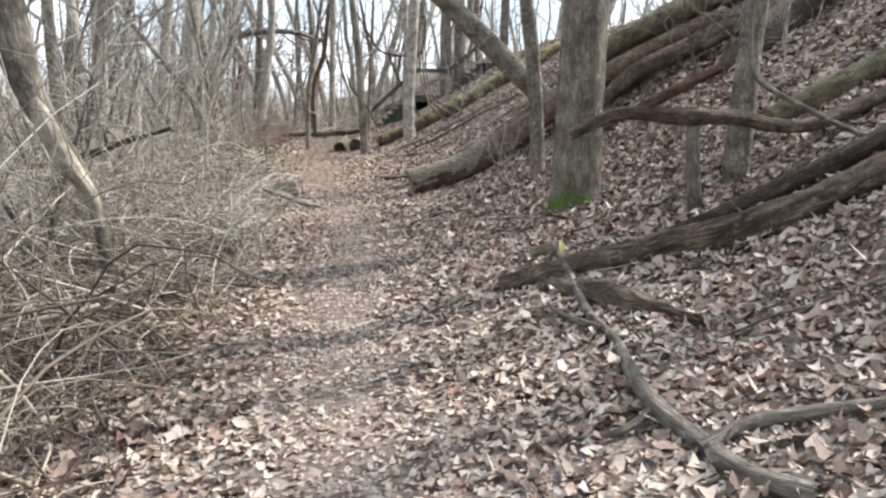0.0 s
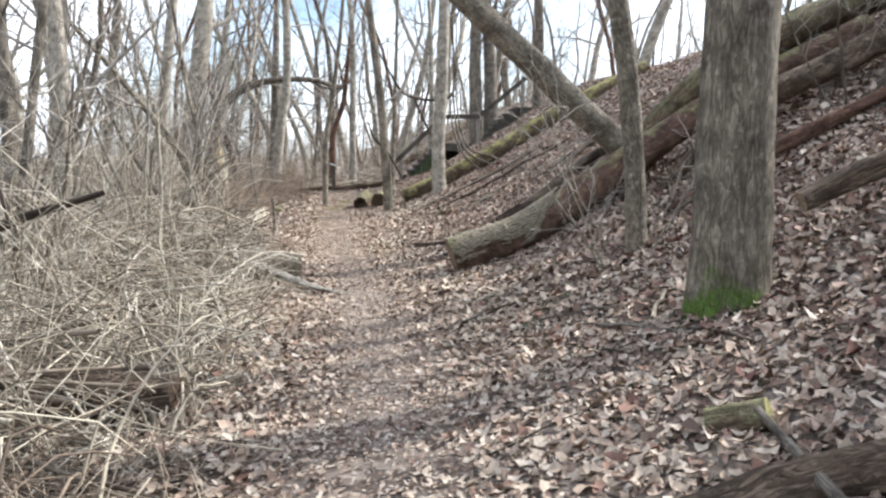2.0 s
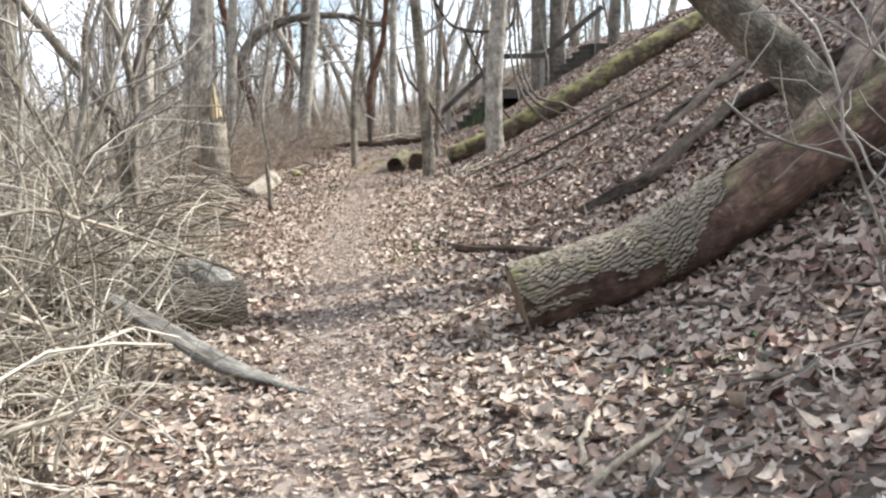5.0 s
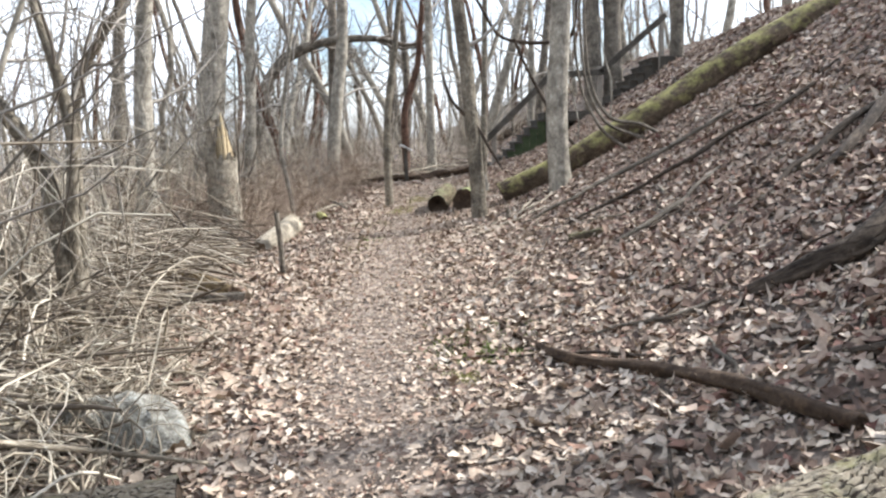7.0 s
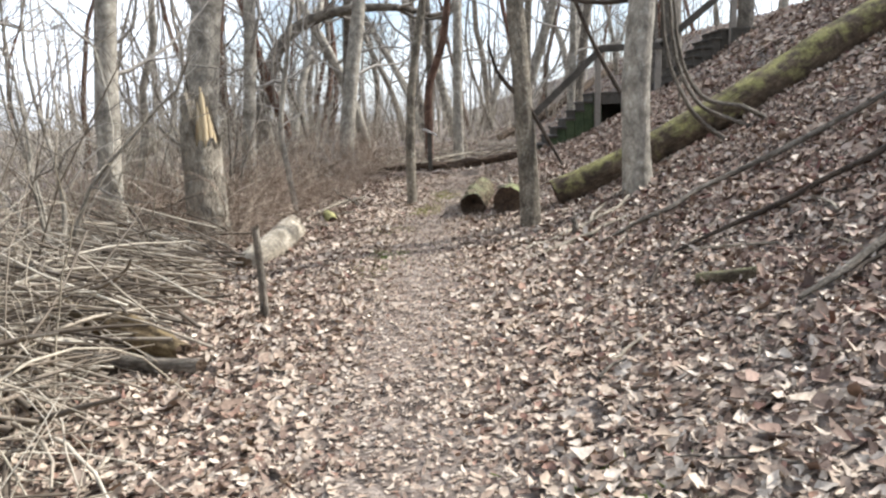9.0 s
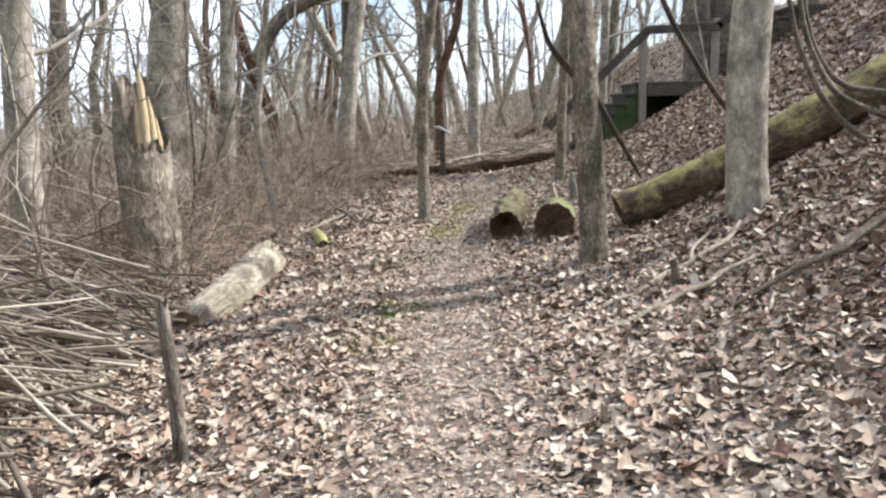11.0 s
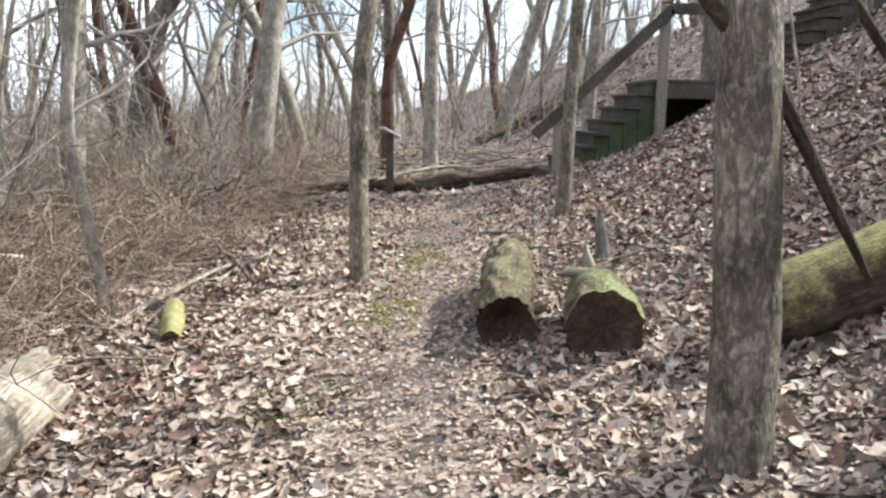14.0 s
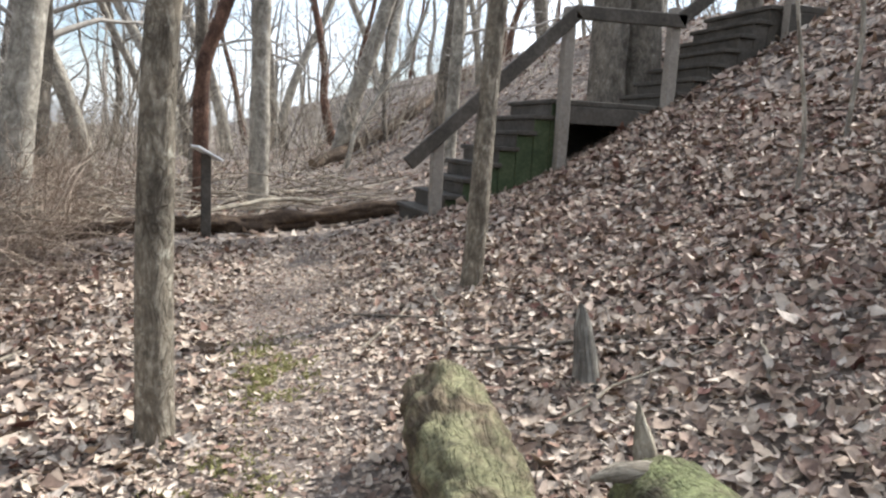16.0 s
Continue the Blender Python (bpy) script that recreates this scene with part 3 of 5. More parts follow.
t3 = tree("straight pale grey tree at the foot of the bank", (2.68, 21.2), [(0.6, -0.04, 0), (1.5, -0.05, 0), (2.8, 0.03, 0), (5, 0.1, 0)], 12, 0.175, SMOOTH_BARK, 6, 4.5, 9, 2.6, 0.35, 0.004, 32)
t4 = tree("slender tree leaning beside the timber stairs", (1.85, 26.5), [(0.5, 0.03, 0), (1.2, 0.05, 0), (2.2, 0.09, 0), (4, 0.15, 0)], 9, 0.078, LICHEN_BARK, 7, 2.5, 8, 1.9, 0.35, 0.003, 24)
t5 = tree("tall pale two-stemmed tree standing in the brush", (-2.15, 31.3), [(1.2, 0.08, 0), (2.6, 0.28, 0), (4.2, 0.5, 0)], 13, 0.2, SMOOTH_BARK, 8, 4.5, 9, 3.0, 0.3, 0.004, 24)
fa = tree("straight pale grey tree behind the rotten log", (0.75, 32.6), [(1, 0.0, 0), (3, 0.02, 0), (5, 0.05, 0)], 13, 0.15, SMOOTH_BARK, 9, 5.0, 8, 2.4, 0.3, 0.004, 24)
fb = tree("grey tree leaning up the bank", (2.85, 38.4), [(1.2, 0.3, 0), (2.6, 0.75, 0), (4.5, 1.3, 0)], 12, 0.2, SMOOTH_BARK, 10, 4.0, 8, 2.6, 0.3, 0.004, 20)
red = tree("crooked red-brown tree behind the sign post", (-0.05, 32.9), [(0.9, 0.0, 0), (2.0, 0.03, 0), (2.7, 0.25, 0), (3.4, 0.48, 0), (4.4, 0.6, 0)], 9, 0.12, RED_BARK, 11, 3.8, 8, 2.2, 0.3, 0.005, 20)
tall_left = tree("thick grey tree in the thicket", (-4.5, 27.0), [(1.0, 0.08, 0), (2.8, 0.3, 0), (5, 0.6, 0)], 14, 0.35, SMOOTH_BARK, 12, 4.5, 10, 3.4, 0.3, 0.012, 32)
sap = tree("thin leaning grey sapling at the trail edge", (-2.03, 24.3), [(0.7, -0.11, 0), (1.4, -0.2, 0), (2.2, -0.1, 0)], 5, 0.05, SMOOTH_BARK, 13, 1.6, 7, 1.2, 0.2, 0.002, 16)
for spot, r, sd, ln in (((5.42, 31.0), 0.27, 14, -0.05), ((6.0, 31.1), 0.28, 15, -0.04), ((7.8, 31.2), 0.2, 16, 0.02)):
    tree("thick grey tree behind the timber stairs", spot, [(1.4, ln, 0), (3, 2 * ln, 0)], 12, r, GREY_BARK, sd, 4.5, 9, 3.0, 0.3, 0.01, 24)
leaning = tree("thick mossy tree leaning far over down the bank", (4.3, 13.0), [(0.3, -0.22, 0), (0.85, -0.85, 0), (1.35, -1.4, 0), (2.0, -2.15, 0), (2.9, -3.1, 0.1)], 8, 0.2, LICHEN_BARK, 17, 3.4, 8, 2.2, 0.15, 0.008, 28)
for spot, r, sd, ln in (((-3.68, 14.0), 0.135, 18, 0.02), ((-4.5, 14.6), 0.12, 19, -0.05), ((-3.75, 27.8), 0.15, 20, 0.1), ((-6.4, 21.5), 0.2, 21, 0.05), ((-5.2, 18.6), 0.14, 22, -0.04), ((-3.3, 11.2), 0.06, 23, 0.2),
                        ((-4.3, 22.6), 0.17, 44, 0.06), ((-2.6, 34.6), 0.2, 45, 0.1), ((3.9, 33.5), 0.12, 46, 0.05), ((4.6, 36.5), 0.16, 49, 0.15)):
    tree("grey bare tree in the thicket", spot, [(1.2, ln, 0), (2.6, 2 * ln, 0.05)], 11, r, GREY_BARK if sd % 2 else SMOOTH_BARK, sd, 2.2, 10, 2.8, 0.3, 0.006, 18)

# the arching tree whose stem bows over to one side
arch = thing("tree", "dark tree whose stem arches over sideways", "tree", "woodland trees", at=(-5.0, 34.0, ground_z(-5, 34)))
limb_part(arch, "trunk", [(-5.0, 34, 0.0), (-4.9, 34, 1.4), (-4.5, 34, 3.05), (-3.8, 34, 4.05), (-2.5, 34, 4.55), (-0.9, 34, 4.6), (0.4, 34.1, 4.3)], [0.26, 0.23, 0.2, 0.17, 0.14, 0.1, 0.06], GREY_BARK, 31, 16)
arch_rng = np.random.default_rng(31)
arch_line = curve([(-4.5, 34, 3.05), (-3.8, 34, 4.05), (-2.5, 34, 4.55), (-0.9, 34, 4.6), (0.4, 34.1, 4.3)], 8)
ap, ar = sprout(arch_rng, arch_line[None], np.full((1, 8), 0.1), 16, 2.2, 0.5, 6, 0.2, 0.25)
ap2, ar2 = sprout(arch_rng, ap, np.maximum(ar, 0.01), 5, 0.8, 0.6, 4)
part("crown", Shape().stems(ap, ar, 4).stems(ap2, np.maximum(ar2, 0.005), 3).mesh("crown", TWIG), arch)

# the broken snag, split and pale inside
snag = thing("snag", "broken tree stump with a torn yellow splinter on top", "tree stump", at=(-2.78, 22.2, ground_z(-2.78, 22.2)))
sz = ground_z(-2.78, 22.2) - 0.1
v, q, uv, pts, rings = stem([(-2.83, 22.2, sz), (-2.83, 22.2, sz + 0.8), (-2.82, 22.2, sz + 1.55), (-2.8, 22.2, sz + 2.25)], [0.285, 0.262, 0.255, 0.245], 56, 0.035, 0.02, (22, 2.5), 0.06, 0.22, 41)
side_of = rings - pts[:, None]
torn = 1.5 + 0.6 * smooth(-0.35, 0.35, (-side_of[..., 0] + 0.35 * side_of[..., 1]) / 0.25) + 0.22 * (value_noise(side_of[..., 0] * 22, side_of[..., 1] * 22, 43) - 0.5)
rings[..., 2] = np.minimum(rings[..., 2], sz + torn)
part("trunk", Shape().add(rings.reshape(-1, 3), q, uv).mesh("trunk", SNAG_BARK), snag)
spl = Shape()
for n_spl, (dx, dy, h0, h1, w) in enumerate(((0.06, -0.19, 1.3, 2.0, 0.035), (0.11, -0.17, 1.3, 2.2, 0.045), (0.16, -0.12, 1.3, 1.95, 0.04), (0.02, -0.1, 1.3, 1.8, 0.06), (0.1, -0.02, 1.2, 1.7, 0.07), (0.19, -0.05, 1.3, 1.75, 0.03))):
    a = np.array([-2.83 + dx, 22.2 + dy, sz])
    spl.stems([[a + (0, 0, h0), a + (-0.005, 0, h0 + (h1 - h0) * 0.45), a + (-0.015, 0.01, h1 - 0.14), a + (-0.03, 0.02, h1)]], [[w, w, w * 0.7, 0.008]], 6)
part("splinter", spl.mesh("splinter", SPLINTER, False), snag, "torn yellow heartwood")


# woodland further off: a few kinds of bare tree, repeated
def kind_of_tree(seed, tall, r0, first, limbs, spread, mat, bend=0.11):
    rng = np.random.default_rng(seed)
    owner = thing("tree", "bare grey woodland tree far off among others", "tree", "distant woodland trees")
    knots, p, d = [(0, 0, -0.2)], np.array([0, 0, -0.2]), np.array([*rng.normal(0, 0.08, 2), 1.0])
    while p[2] < tall:
        d = d + np.array([*rng.normal(0, bend, 2), 0.1])
        d /= np.linalg.norm(d)
        p = p + d * 1.2
        knots.append(tuple(p))
    radii = np.maximum([r0 * (1 - 0.75 * k[2] / (tall + 1.5)) for k in knots], 0.02)
    v, q, uv, pts, _ = stem(knots, radii, 9, 0.7, 0, (16, 3), 0.08, 0.2, seed)
    part("trunk", Shape().add(v, q, uv).mesh("trunk", mat), owner)
    r = np.interp(np.linspace(0, 1, len(pts)), np.linspace(0, 1, len(radii)), radii)
    part("crown", crown(rng, pts, r, first, limbs, spread, 3).mesh("crown", TWIG), owner)
    return owner


kinds = [kind_of_tree(60, 12, 0.16, 2.0, 12, 3.0, GREY_BARK), kind_of_tree(61, 8, 0.08, 0.7, 14, 2.2, SMOOTH_BARK, 0.2), kind_of_tree(62, 14, 0.21, 2.6, 12, 3.6, SMOOTH_BARK),
         kind_of_tree(63, 6, 0.05, 0.5, 13, 1.9, GREY_BARK, 0.25), kind_of_tree(64, 11, 0.12, 1.5, 12, 2.8, RED_BARK, 0.18), kind_of_tree(65, 7, 0.07, 0.6, 14, 2.4, GREY_BARK, 0.22),
         kind_of_tree(66, 5, 0.04, 0.3, 12, 1.6, SMOOTH_BARK, 0.3)]
wood_rng = np.random.default_rng(70)
spots = []


def clear_of_trail(x, y):
    if y < 30:
        return x < -3.4 - 0.06 * abs(y - 12) or (x > 9.0 and y > 12)
    return not (-1.2 < x < 3.2 and y < 36)


tries = 0
while len(spots) < 215 and tries < 6000:
    tries += 1
    x, y = wood_rng.uniform(-34, 30), wood_rng.uniform(4, 62)
    if not clear_of_trail(x, y) or (x > 4 and y < 32 and wood_rng.random() < 0.94) or (-10 < x < -2 and y < 24 and wood_rng.random() < 0.4) or (30 <= y < 36 and -6 < x < 9 and wood_rng.random() < 0.6):
        continue
    if any((x - a) ** 2 + (y - b) ** 2 < 1.3 for a, b in spots):
        continue
    spots.append((x, y))
for n_spot, (x, y) in enumerate(spots):
    src = kinds[n_spot % len(kinds)] if n_spot < len(kinds) or not (-9 < x < -2 and y < 24) else kinds[(1, 3, 5, 6)[n_spot % 4]]
    s = wood_rng.uniform(0.75, 1.25)
    m = Matrix.Translation((x, y, ground_z(x, y) - 0.05)) @ pose(0, 0, 0, wood_rng.uniform(-5, 5), wood_rng.uniform(-5, 5), wood_rng.uniform(0, 360)) @ Matrix.Scale(s, 4)
    if n_spot < len(kinds):
        src.matrix_basis = m
        src.scale = (s, s, s)
    else:
        keep = src.scale.copy()
        src.scale = (1, 1, 1)
        copy_thing(src, m)
        src.scale = keep


# added trees on the unseen ridge, there to shade the first stretch of trail
for n_ridge in range(16):
    x, y = wood_rng.uniform(9.6, 17), wood_rng.uniform(-2, 15)
    copy_thing(kinds[(0, 2, 4)[n_ridge % 3]], Matrix.Translation((x, y, ground_z(x, y) - 0.05)) @ pose(0, 0, 0, 0, 0, wood_rng.uniform(0, 360)))


def far_woods():
    """Hazy woods all round, past the trees that can be told apart."""
    rng = np.random.default_rng(71)
    n = 620
    ang, dist = rng.uniform(0, 2 * np.pi, n), rng.uniform(58, 130, n)
    x, y = dist * np.sin(ang), 12 + dist * np.cos(ang)
    z = height(x, y) - 0.2
    tall = rng.uniform(9, 15, n)
    base = np.stack([x, y, z], -1)
    top = base + np.stack([rng.normal(0, 0.6, n), rng.normal(0, 0.6, n), tall], -1)
    f = np.linspace(0, 1, 5)[None, :, None]
    pts = base[:, None] * (1 - f) + top[:, None] * f + rng.normal(0, 0.12, (n, 5, 3)) * (f > 0)
    rad = rng.uniform(0.09, 0.24, n)[:, None] * np.linspace(1, 0.3, 5)[None]
    p1, r1 = sprout(rng, pts, rad, 7, 3.2, 0.45, 4, 0.22, 0.25, 0.2)
    p2, r2 = sprout(rng, p1, np.maximum(r1, 0.012), 3, 1.4, 0.6, 3, 0.3, 0.2)
    ob = new("far_woods", Shape().stems(pts, rad, 5).stems(p1, np.maximum(r1, 0.012), 3).stems(p2, np.maximum(r2, 0.01), 3).mesh("far_woods", TWIG))
    tagged(ob, "hazy bare winter woods in the distance", "woods", kind="stuff")


far_woods()

# dead and many-stemmed growth in the thicket
def clump(label, at, stems, tall, r, seed, mat=SMOOTH_BARK, spread=0.35):
    rng = np.random.default_rng(seed)
    z = ground_z(*at)
    owner = thing("shrub", label, "shrub", "many-stemmed shrubs", at=(*at, z))
    for n in range(stems):
        az = rng.uniform(0, 2 * math.pi)
        start = np.array([[at[0] + 0.08 * math.cos(az), at[1] + 0.08 * math.sin(az), z - 0.08]])
        p, rr = branches(rng, start, np.array([[spread * math.cos(az), spread * math.sin(az), 1.0]]), np.array([tall * rng.uniform(0.7, 1.1)]), np.array([r * rng.uniform(0.6, 1.1)]), 9, 0, 0.12, 0.06)
        bough = part("stem", Shape().stems(p, rr, 8).mesh("stem", mat), owner)
        p2, r2 = sprout(rng, p, rr, 9, tall * 0.33, 0.5, 6, 0.22, 0.15, 0.2)
        p3, r3 = sprout(rng, p2, np.maximum(r2, 0.004), 4, tall * 0.16, 0.6, 4, 0.3, 0.1)
        tagged(part("twig_spray", Shape().stems(p2, np.maximum(r2, 0.004), 4).stems(p3, np.maximum(r3, 0.0025), 3).mesh("twig_spray", TWIG), bough), kind="stuff")


clump("bare shrub with several crooked grey stems", (-2.5, 13.3), 6, 4.2, 0.036, 501)
clump("bare shrub with thin arching stems", (-3.0, 10.4), 6, 3.6, 0.04, 502, GREY_BARK, 0.5)
clump("bare shrub with thin arching stems", (-2.3, 7.2), 5, 3.0, 0.03, 503, GREY_BARK, 0.6)
leaner = thing("shrub", "grey-green small tree whose crooked stems lean apart", "shrub", "many-stemmed shrubs", at=(-2.15, 15.3, ground_z(-2.15, 15.3)))
lean_rng = np.random.default_rng(504)
for n_lean, (knots, r) in enumerate((([(-2.12, 15.25, -0.2), (-2.13, 15.2, 0.42), (-2.21, 15.2, 1.28), (-2.5, 15.2, 1.83), (-3.1, 15.2, 2.63), (-3.8, 15.1, 3.5)], [0.075, 0.068, 0.062, 0.055, 0.045, 0.03]),
                                     ([(-2.08, 15.3, -0.2), (-2.06, 15.2, 0.82), (-1.99, 15.2, 1.55), (-2.06, 15.2, 2.09), (-2.17, 15.2, 2.61), (-2.35, 15.2, 4.0)], [0.05, 0.048, 0.044, 0.04, 0.035, 0.02]),
                                     ([(-2.14, 15.4, -0.2), (-2.1, 15.4, 0.8), (-2.02, 15.4, 1.88), (-1.78, 15.4, 2.31), (-1.59, 15.4, 2.63), (-1.2, 15.5, 3.8)], [0.05, 0.046, 0.04, 0.036, 0.03, 0.018]),
                                     ([(-2.2, 15.2, -0.2), (-2.4, 15.1, 0.5), (-2.72, 15.0, 1.08), (-3.02, 15.0, 1.63), (-3.19, 15.0, 1.95), (-3.6, 15.0, 2.9)], [0.036, 0.034, 0.03, 0.026, 0.022, 0.014]))):
    bough = limb_part(leaner, "stem", knots, r, LICHEN_BARK, 504 + n_lean, 14)
    line, width = curve(knots, 14)[None], np.interp(np.linspace(0, 1, 14), np.linspace(0, 1, 6), r)[None]
    p2, r2 = sprout(lean_rng, line, width, 10, 1.1, 0.4, 6, 0.25, 0.1, 0.3)
    p3, r3 = sprout(lean_rng, p2, np.maximum(r2, 0.004), 4, 0.45, 0.6, 4, 0.3, 0.05)
    tagged(part("twig_spray", Shape().stems(p2, np.maximum(r2, 0.004), 4).stems(p3, np.maximum(r3, 0.0025), 3).mesh("twig_spray", TWIG), bough), kind="stuff")
clump("bare grey shrub behind the brush", (-3.6, 17.4), 6, 4.0, 0.045, 505)
clump("bare shrub with spreading stems", (-4.0, 20.4), 6, 4.0, 0.035, 506, SMOOTH_BARK, 0.22)
clump("bare shrub beside the snag", (-3.4, 24.8), 6, 3.4, 0.035, 507, GREY_BARK, 0.5)
clump("low bare twiggy shrub at the trail edge", (-2.3, 27.5), 7, 1.4, 0.013, 508, GREY_BARK, 1.2)
clump("low bare twiggy shrub at the trail edge", (-3.1, 29.8), 7, 1.7, 0.014, 509, GREY_BARK, 1.1)
clump("bare shrub with several crooked stems", (-2.9, 4.4), 5, 3.8, 0.045, 510, GREY_BARK, 0.4)
clump("thin bare shrub on the bank beside a tree", (2.55, 9.0), 5, 1.7, 0.014, 511, SMOOTH_BARK, 0.8)
clump("thin bare shrub on the upper bank", (4.9, 7.4), 4, 1.8, 0.016, 512, SMOOTH_BARK, 0.7)

# the leaning broken trunk in the brambles, and a dead branch
broken = thing("broken_trunk", "leaning broken grey trunk with a strip of bare pale wood", "tree stump", at=(-1.45, 5.7, ground_z(-1.45, 5.7)))
limb_part(broken, "trunk", [(-1.5, 5.75, -0.2), (-1.58, 5.72, 0.75), (-1.86, 5.7, 1.35), (-2.05, 5.7, 1.95), (-2.15, 5.7, 3.0)], [0.05, 0.05, 0.085, 0.13, 0.11], GREY_BARK, 521, 20)
limb_part(broken, "bare_strip", [(-1.54, 5.69, 0.6), (-1.58, 5.67, 0.82), (-1.72, 5.63, 1.08), (-1.85, 5.62, 1.36), (-1.93, 5.64, 1.6)], [0.03, 0.05, 0.07, 0.07, 0.02], PALE_WOOD, 522, 8, "pale barkless wood")
dead = thing("dead_branch", "dark dead branch sticking out of the brambles", "branch", at=(-3.0, 8.8, ground_z(-3.0, 8.8)))
limb_part(dead, "branch", [(-3.0, 8.8, ground_z(-3.0, 8.8)), (-2.75, 8.8, 0.72), (-2.3, 8.8, 0.98), (-1.9, 8.8, 1.12), (-1.58, 8.8, 1.22)], [0.05, 0.045, 0.04, 0.032, 0.022], DARK_BARK, 523, 10)
limb_part(dead, "side_branch", [(-2.25, 8.8, 1.0), (-2.32, 8.82, 1.25), (-2.36, 8.85, 1.6)], [0.026, 0.02, 0.01], DARK_BARK, 524, 8)

# dead side limbs of the slender tree by the sawn logs
limb_part(t2, "dead_limb", [(1.36, 21.36, 1.66), (1.15, 21.33, 1.86), (1.0, 21.3, 2.06), (0.9, 21.3, 2.4)], [0.035, 0.028, 0.022, 0.012], DARK_BARK, 531, 9)
limb_part(t2, "dead_limb", [(1.34, 21.33, 1.7), (1.49, 21.31, 1.44), (1.64, 21.29, 1.17), (1.78, 21.27, 0.92)], [0.03, 0.027, 0.023, 0.012], DARK_BARK, 532, 9)
clump("thin bare shrub tangled on the upper bank", (5.3, 9.9), 6, 2.0, 0.016, 513, GREY_BARK, 0.9)
clump("thin bare shrub tangled on the upper bank", (6.2, 12.0), 6, 2.2, 0.016, 514, GREY_BARK, 0.9)
clump("thin bare shrub tangled on the upper bank", (6.0, 6.6), 5, 2.0, 0.015, 515, GREY_BARK, 0.9)


# ---------- logs, branches and stumps ----------
def log(label, knots, radii, mat, seed, sides=36, step=0.05, ridge=0.012, ends=(CUT_WOOD, None), hollow=0.0, name="log", category="log", lumps=0.07, scale=(16, 3), ragged=(0, 0), group=""):
    """A fallen log: its bark, and an end face where the end shows."""
    foot = knots[0]
    owner = thing(name, label, category, group, at=(foot[0], foot[1], foot[2]))
    v, q, uv, pts, rings = stem(knots, radii, sides, step, ridge, scale, lumps, 0, seed, ragged)
    part("bark", Shape().add(v, q, uv).mesh("bark", mat), owner)
    for end, end_mat in zip((0, -1), ends):
        if end_mat:
            ring = rings[end] if end else rings[end][::-1]
            dv, dq, dt = disc(ring, 0.0, 5, seed, -hollow)
            mesh = make_mesh("cut_face", dv, [dq, dt], None, end_mat)
            part("cut_face", mesh, owner, "weathered sawn end")
    return owner


def on(x, y, lift=0.0):
    return (x, y, ground_z(x, y) + lift)


# the sawn trunk that lies down the bank to the trail
def barked_log(label, knots, radii, seed, bark_to, fallen_side=0.0):
    """A sawn log: bare wood, with thick plated bark left on it as far as bark_to metres, less on its underside."""
    owner = thing("log", label, "log", at=tuple(knots[0]))
    v, q, uv, pts, wood = stem(knots, radii, 48, 0.06, 0.006, (9, 2), 0.05, 0, seed)
    part("wood", Shape().add(v, q, uv).mesh("wood", BARE_LOG), owner, "bare red-brown wood")
    dv, dq, dt = disc(wood[0][::-1], 0.0, 5, seed, 0)
    part("cut_face", make_mesh("cut_face", dv, [dq, dt], None, CUT_WOOD), owner, "weathered sawn end")
    length = np.linalg.norm(np.diff(np.asarray(knots), axis=0), axis=1).sum()
    reach = min(bark_to, length - 0.03)
    line = curve(knots, 400)
    gone = np.concatenate([[0], np.cumsum(np.linalg.norm(np.diff(line, axis=0), axis=1))])
    short = np.stack([np.interp(np.linspace(0, reach, 14), gone, line[:, c]) for c in range(3)], -1)
    thick = np.interp(np.linspace(0, reach, 14), np.linspace(0, length, len(radii)), radii)
    sides = 132
    v, q, uv, pts, shell = stem(short, thick, sides, 0.013, 0, (16, 3), 0.05, 0, seed)
    k = len(pts)
    a, along = np.meshgrid(np.arange(sides) / sides * 2 * np.pi, np.linspace(0, reach, k))
    u = a * thick.mean()
    out = shell - pts[:, None]
    out /= np.linalg.norm(out, axis=2, keepdims=True)
    shell = shell + out * (0.01 + 0.02 * plate_relief(u, along) * (0.5 + 0.8 * value_noise(u * 30, along * 18, seed + 2)))[..., None]
    wear = -out[..., 2] * 1.1 + fallen_side + 1.3 * smooth(reach * 0.55, reach, along) + 0.9 * (value_noise(u * 5, along * 4, seed) - 0.5) + 0.5 * (value_noise(u * 16, along * 11, seed + 1) - 0.5)
    keep = (wear[:-1] < 0.72).reshape(-1)
    part("bark", Shape().add(shell.reshape(-1, 3), q[keep], uv.reshape(-1, 4, 2)[keep].reshape(-1, 2)).mesh("bark", PLATE_BARK), owner, "thick furrowed bark in long plates")
    return owner


barked_log("big sawn log with furrowed bark lying down the leafy bank", [on(1.46, 11.3, 0.17), on(2.3, 11.32, 0.22), on(3.0, 11.25, 0.33), on(3.8, 11.1, 0.52), on(4.8, 10.95, 0.55), on(6.2, 10.9, 0.5)],
           [0.205, 0.21, 0.2, 0.17, 0.16, 0.14], 101, 1.9, 0.75)
log("second long log lying up the bank", [on(3.4, 11.9, 0.13), on(4.7, 13.3, 0.14), on(6.3, 15.4, 0.15), on(7.6, 17.2, 0.14)], [0.16, 0.17, 0.17, 0.15], LOG_BARK, 103, 32, 0.07, 0.014)
log("rough log lying low on the bank", [on(1.36, 5.22, 0.05), on(1.85, 5.2, 0.07), on(2.4, 4.95, 0.08), on(3.0, 4.5, 0.09), on(3.8, 4.25, 0.09), on(4.6, 4.1, 0.08)], [0.07, 0.095, 0.1, 0.105, 0.11, 0.11], LOG_BARK, 104, 44, 0.03, 0.028, (CUT_WOOD, CUT_WOOD), lumps=0.12, scale=(20, 5))
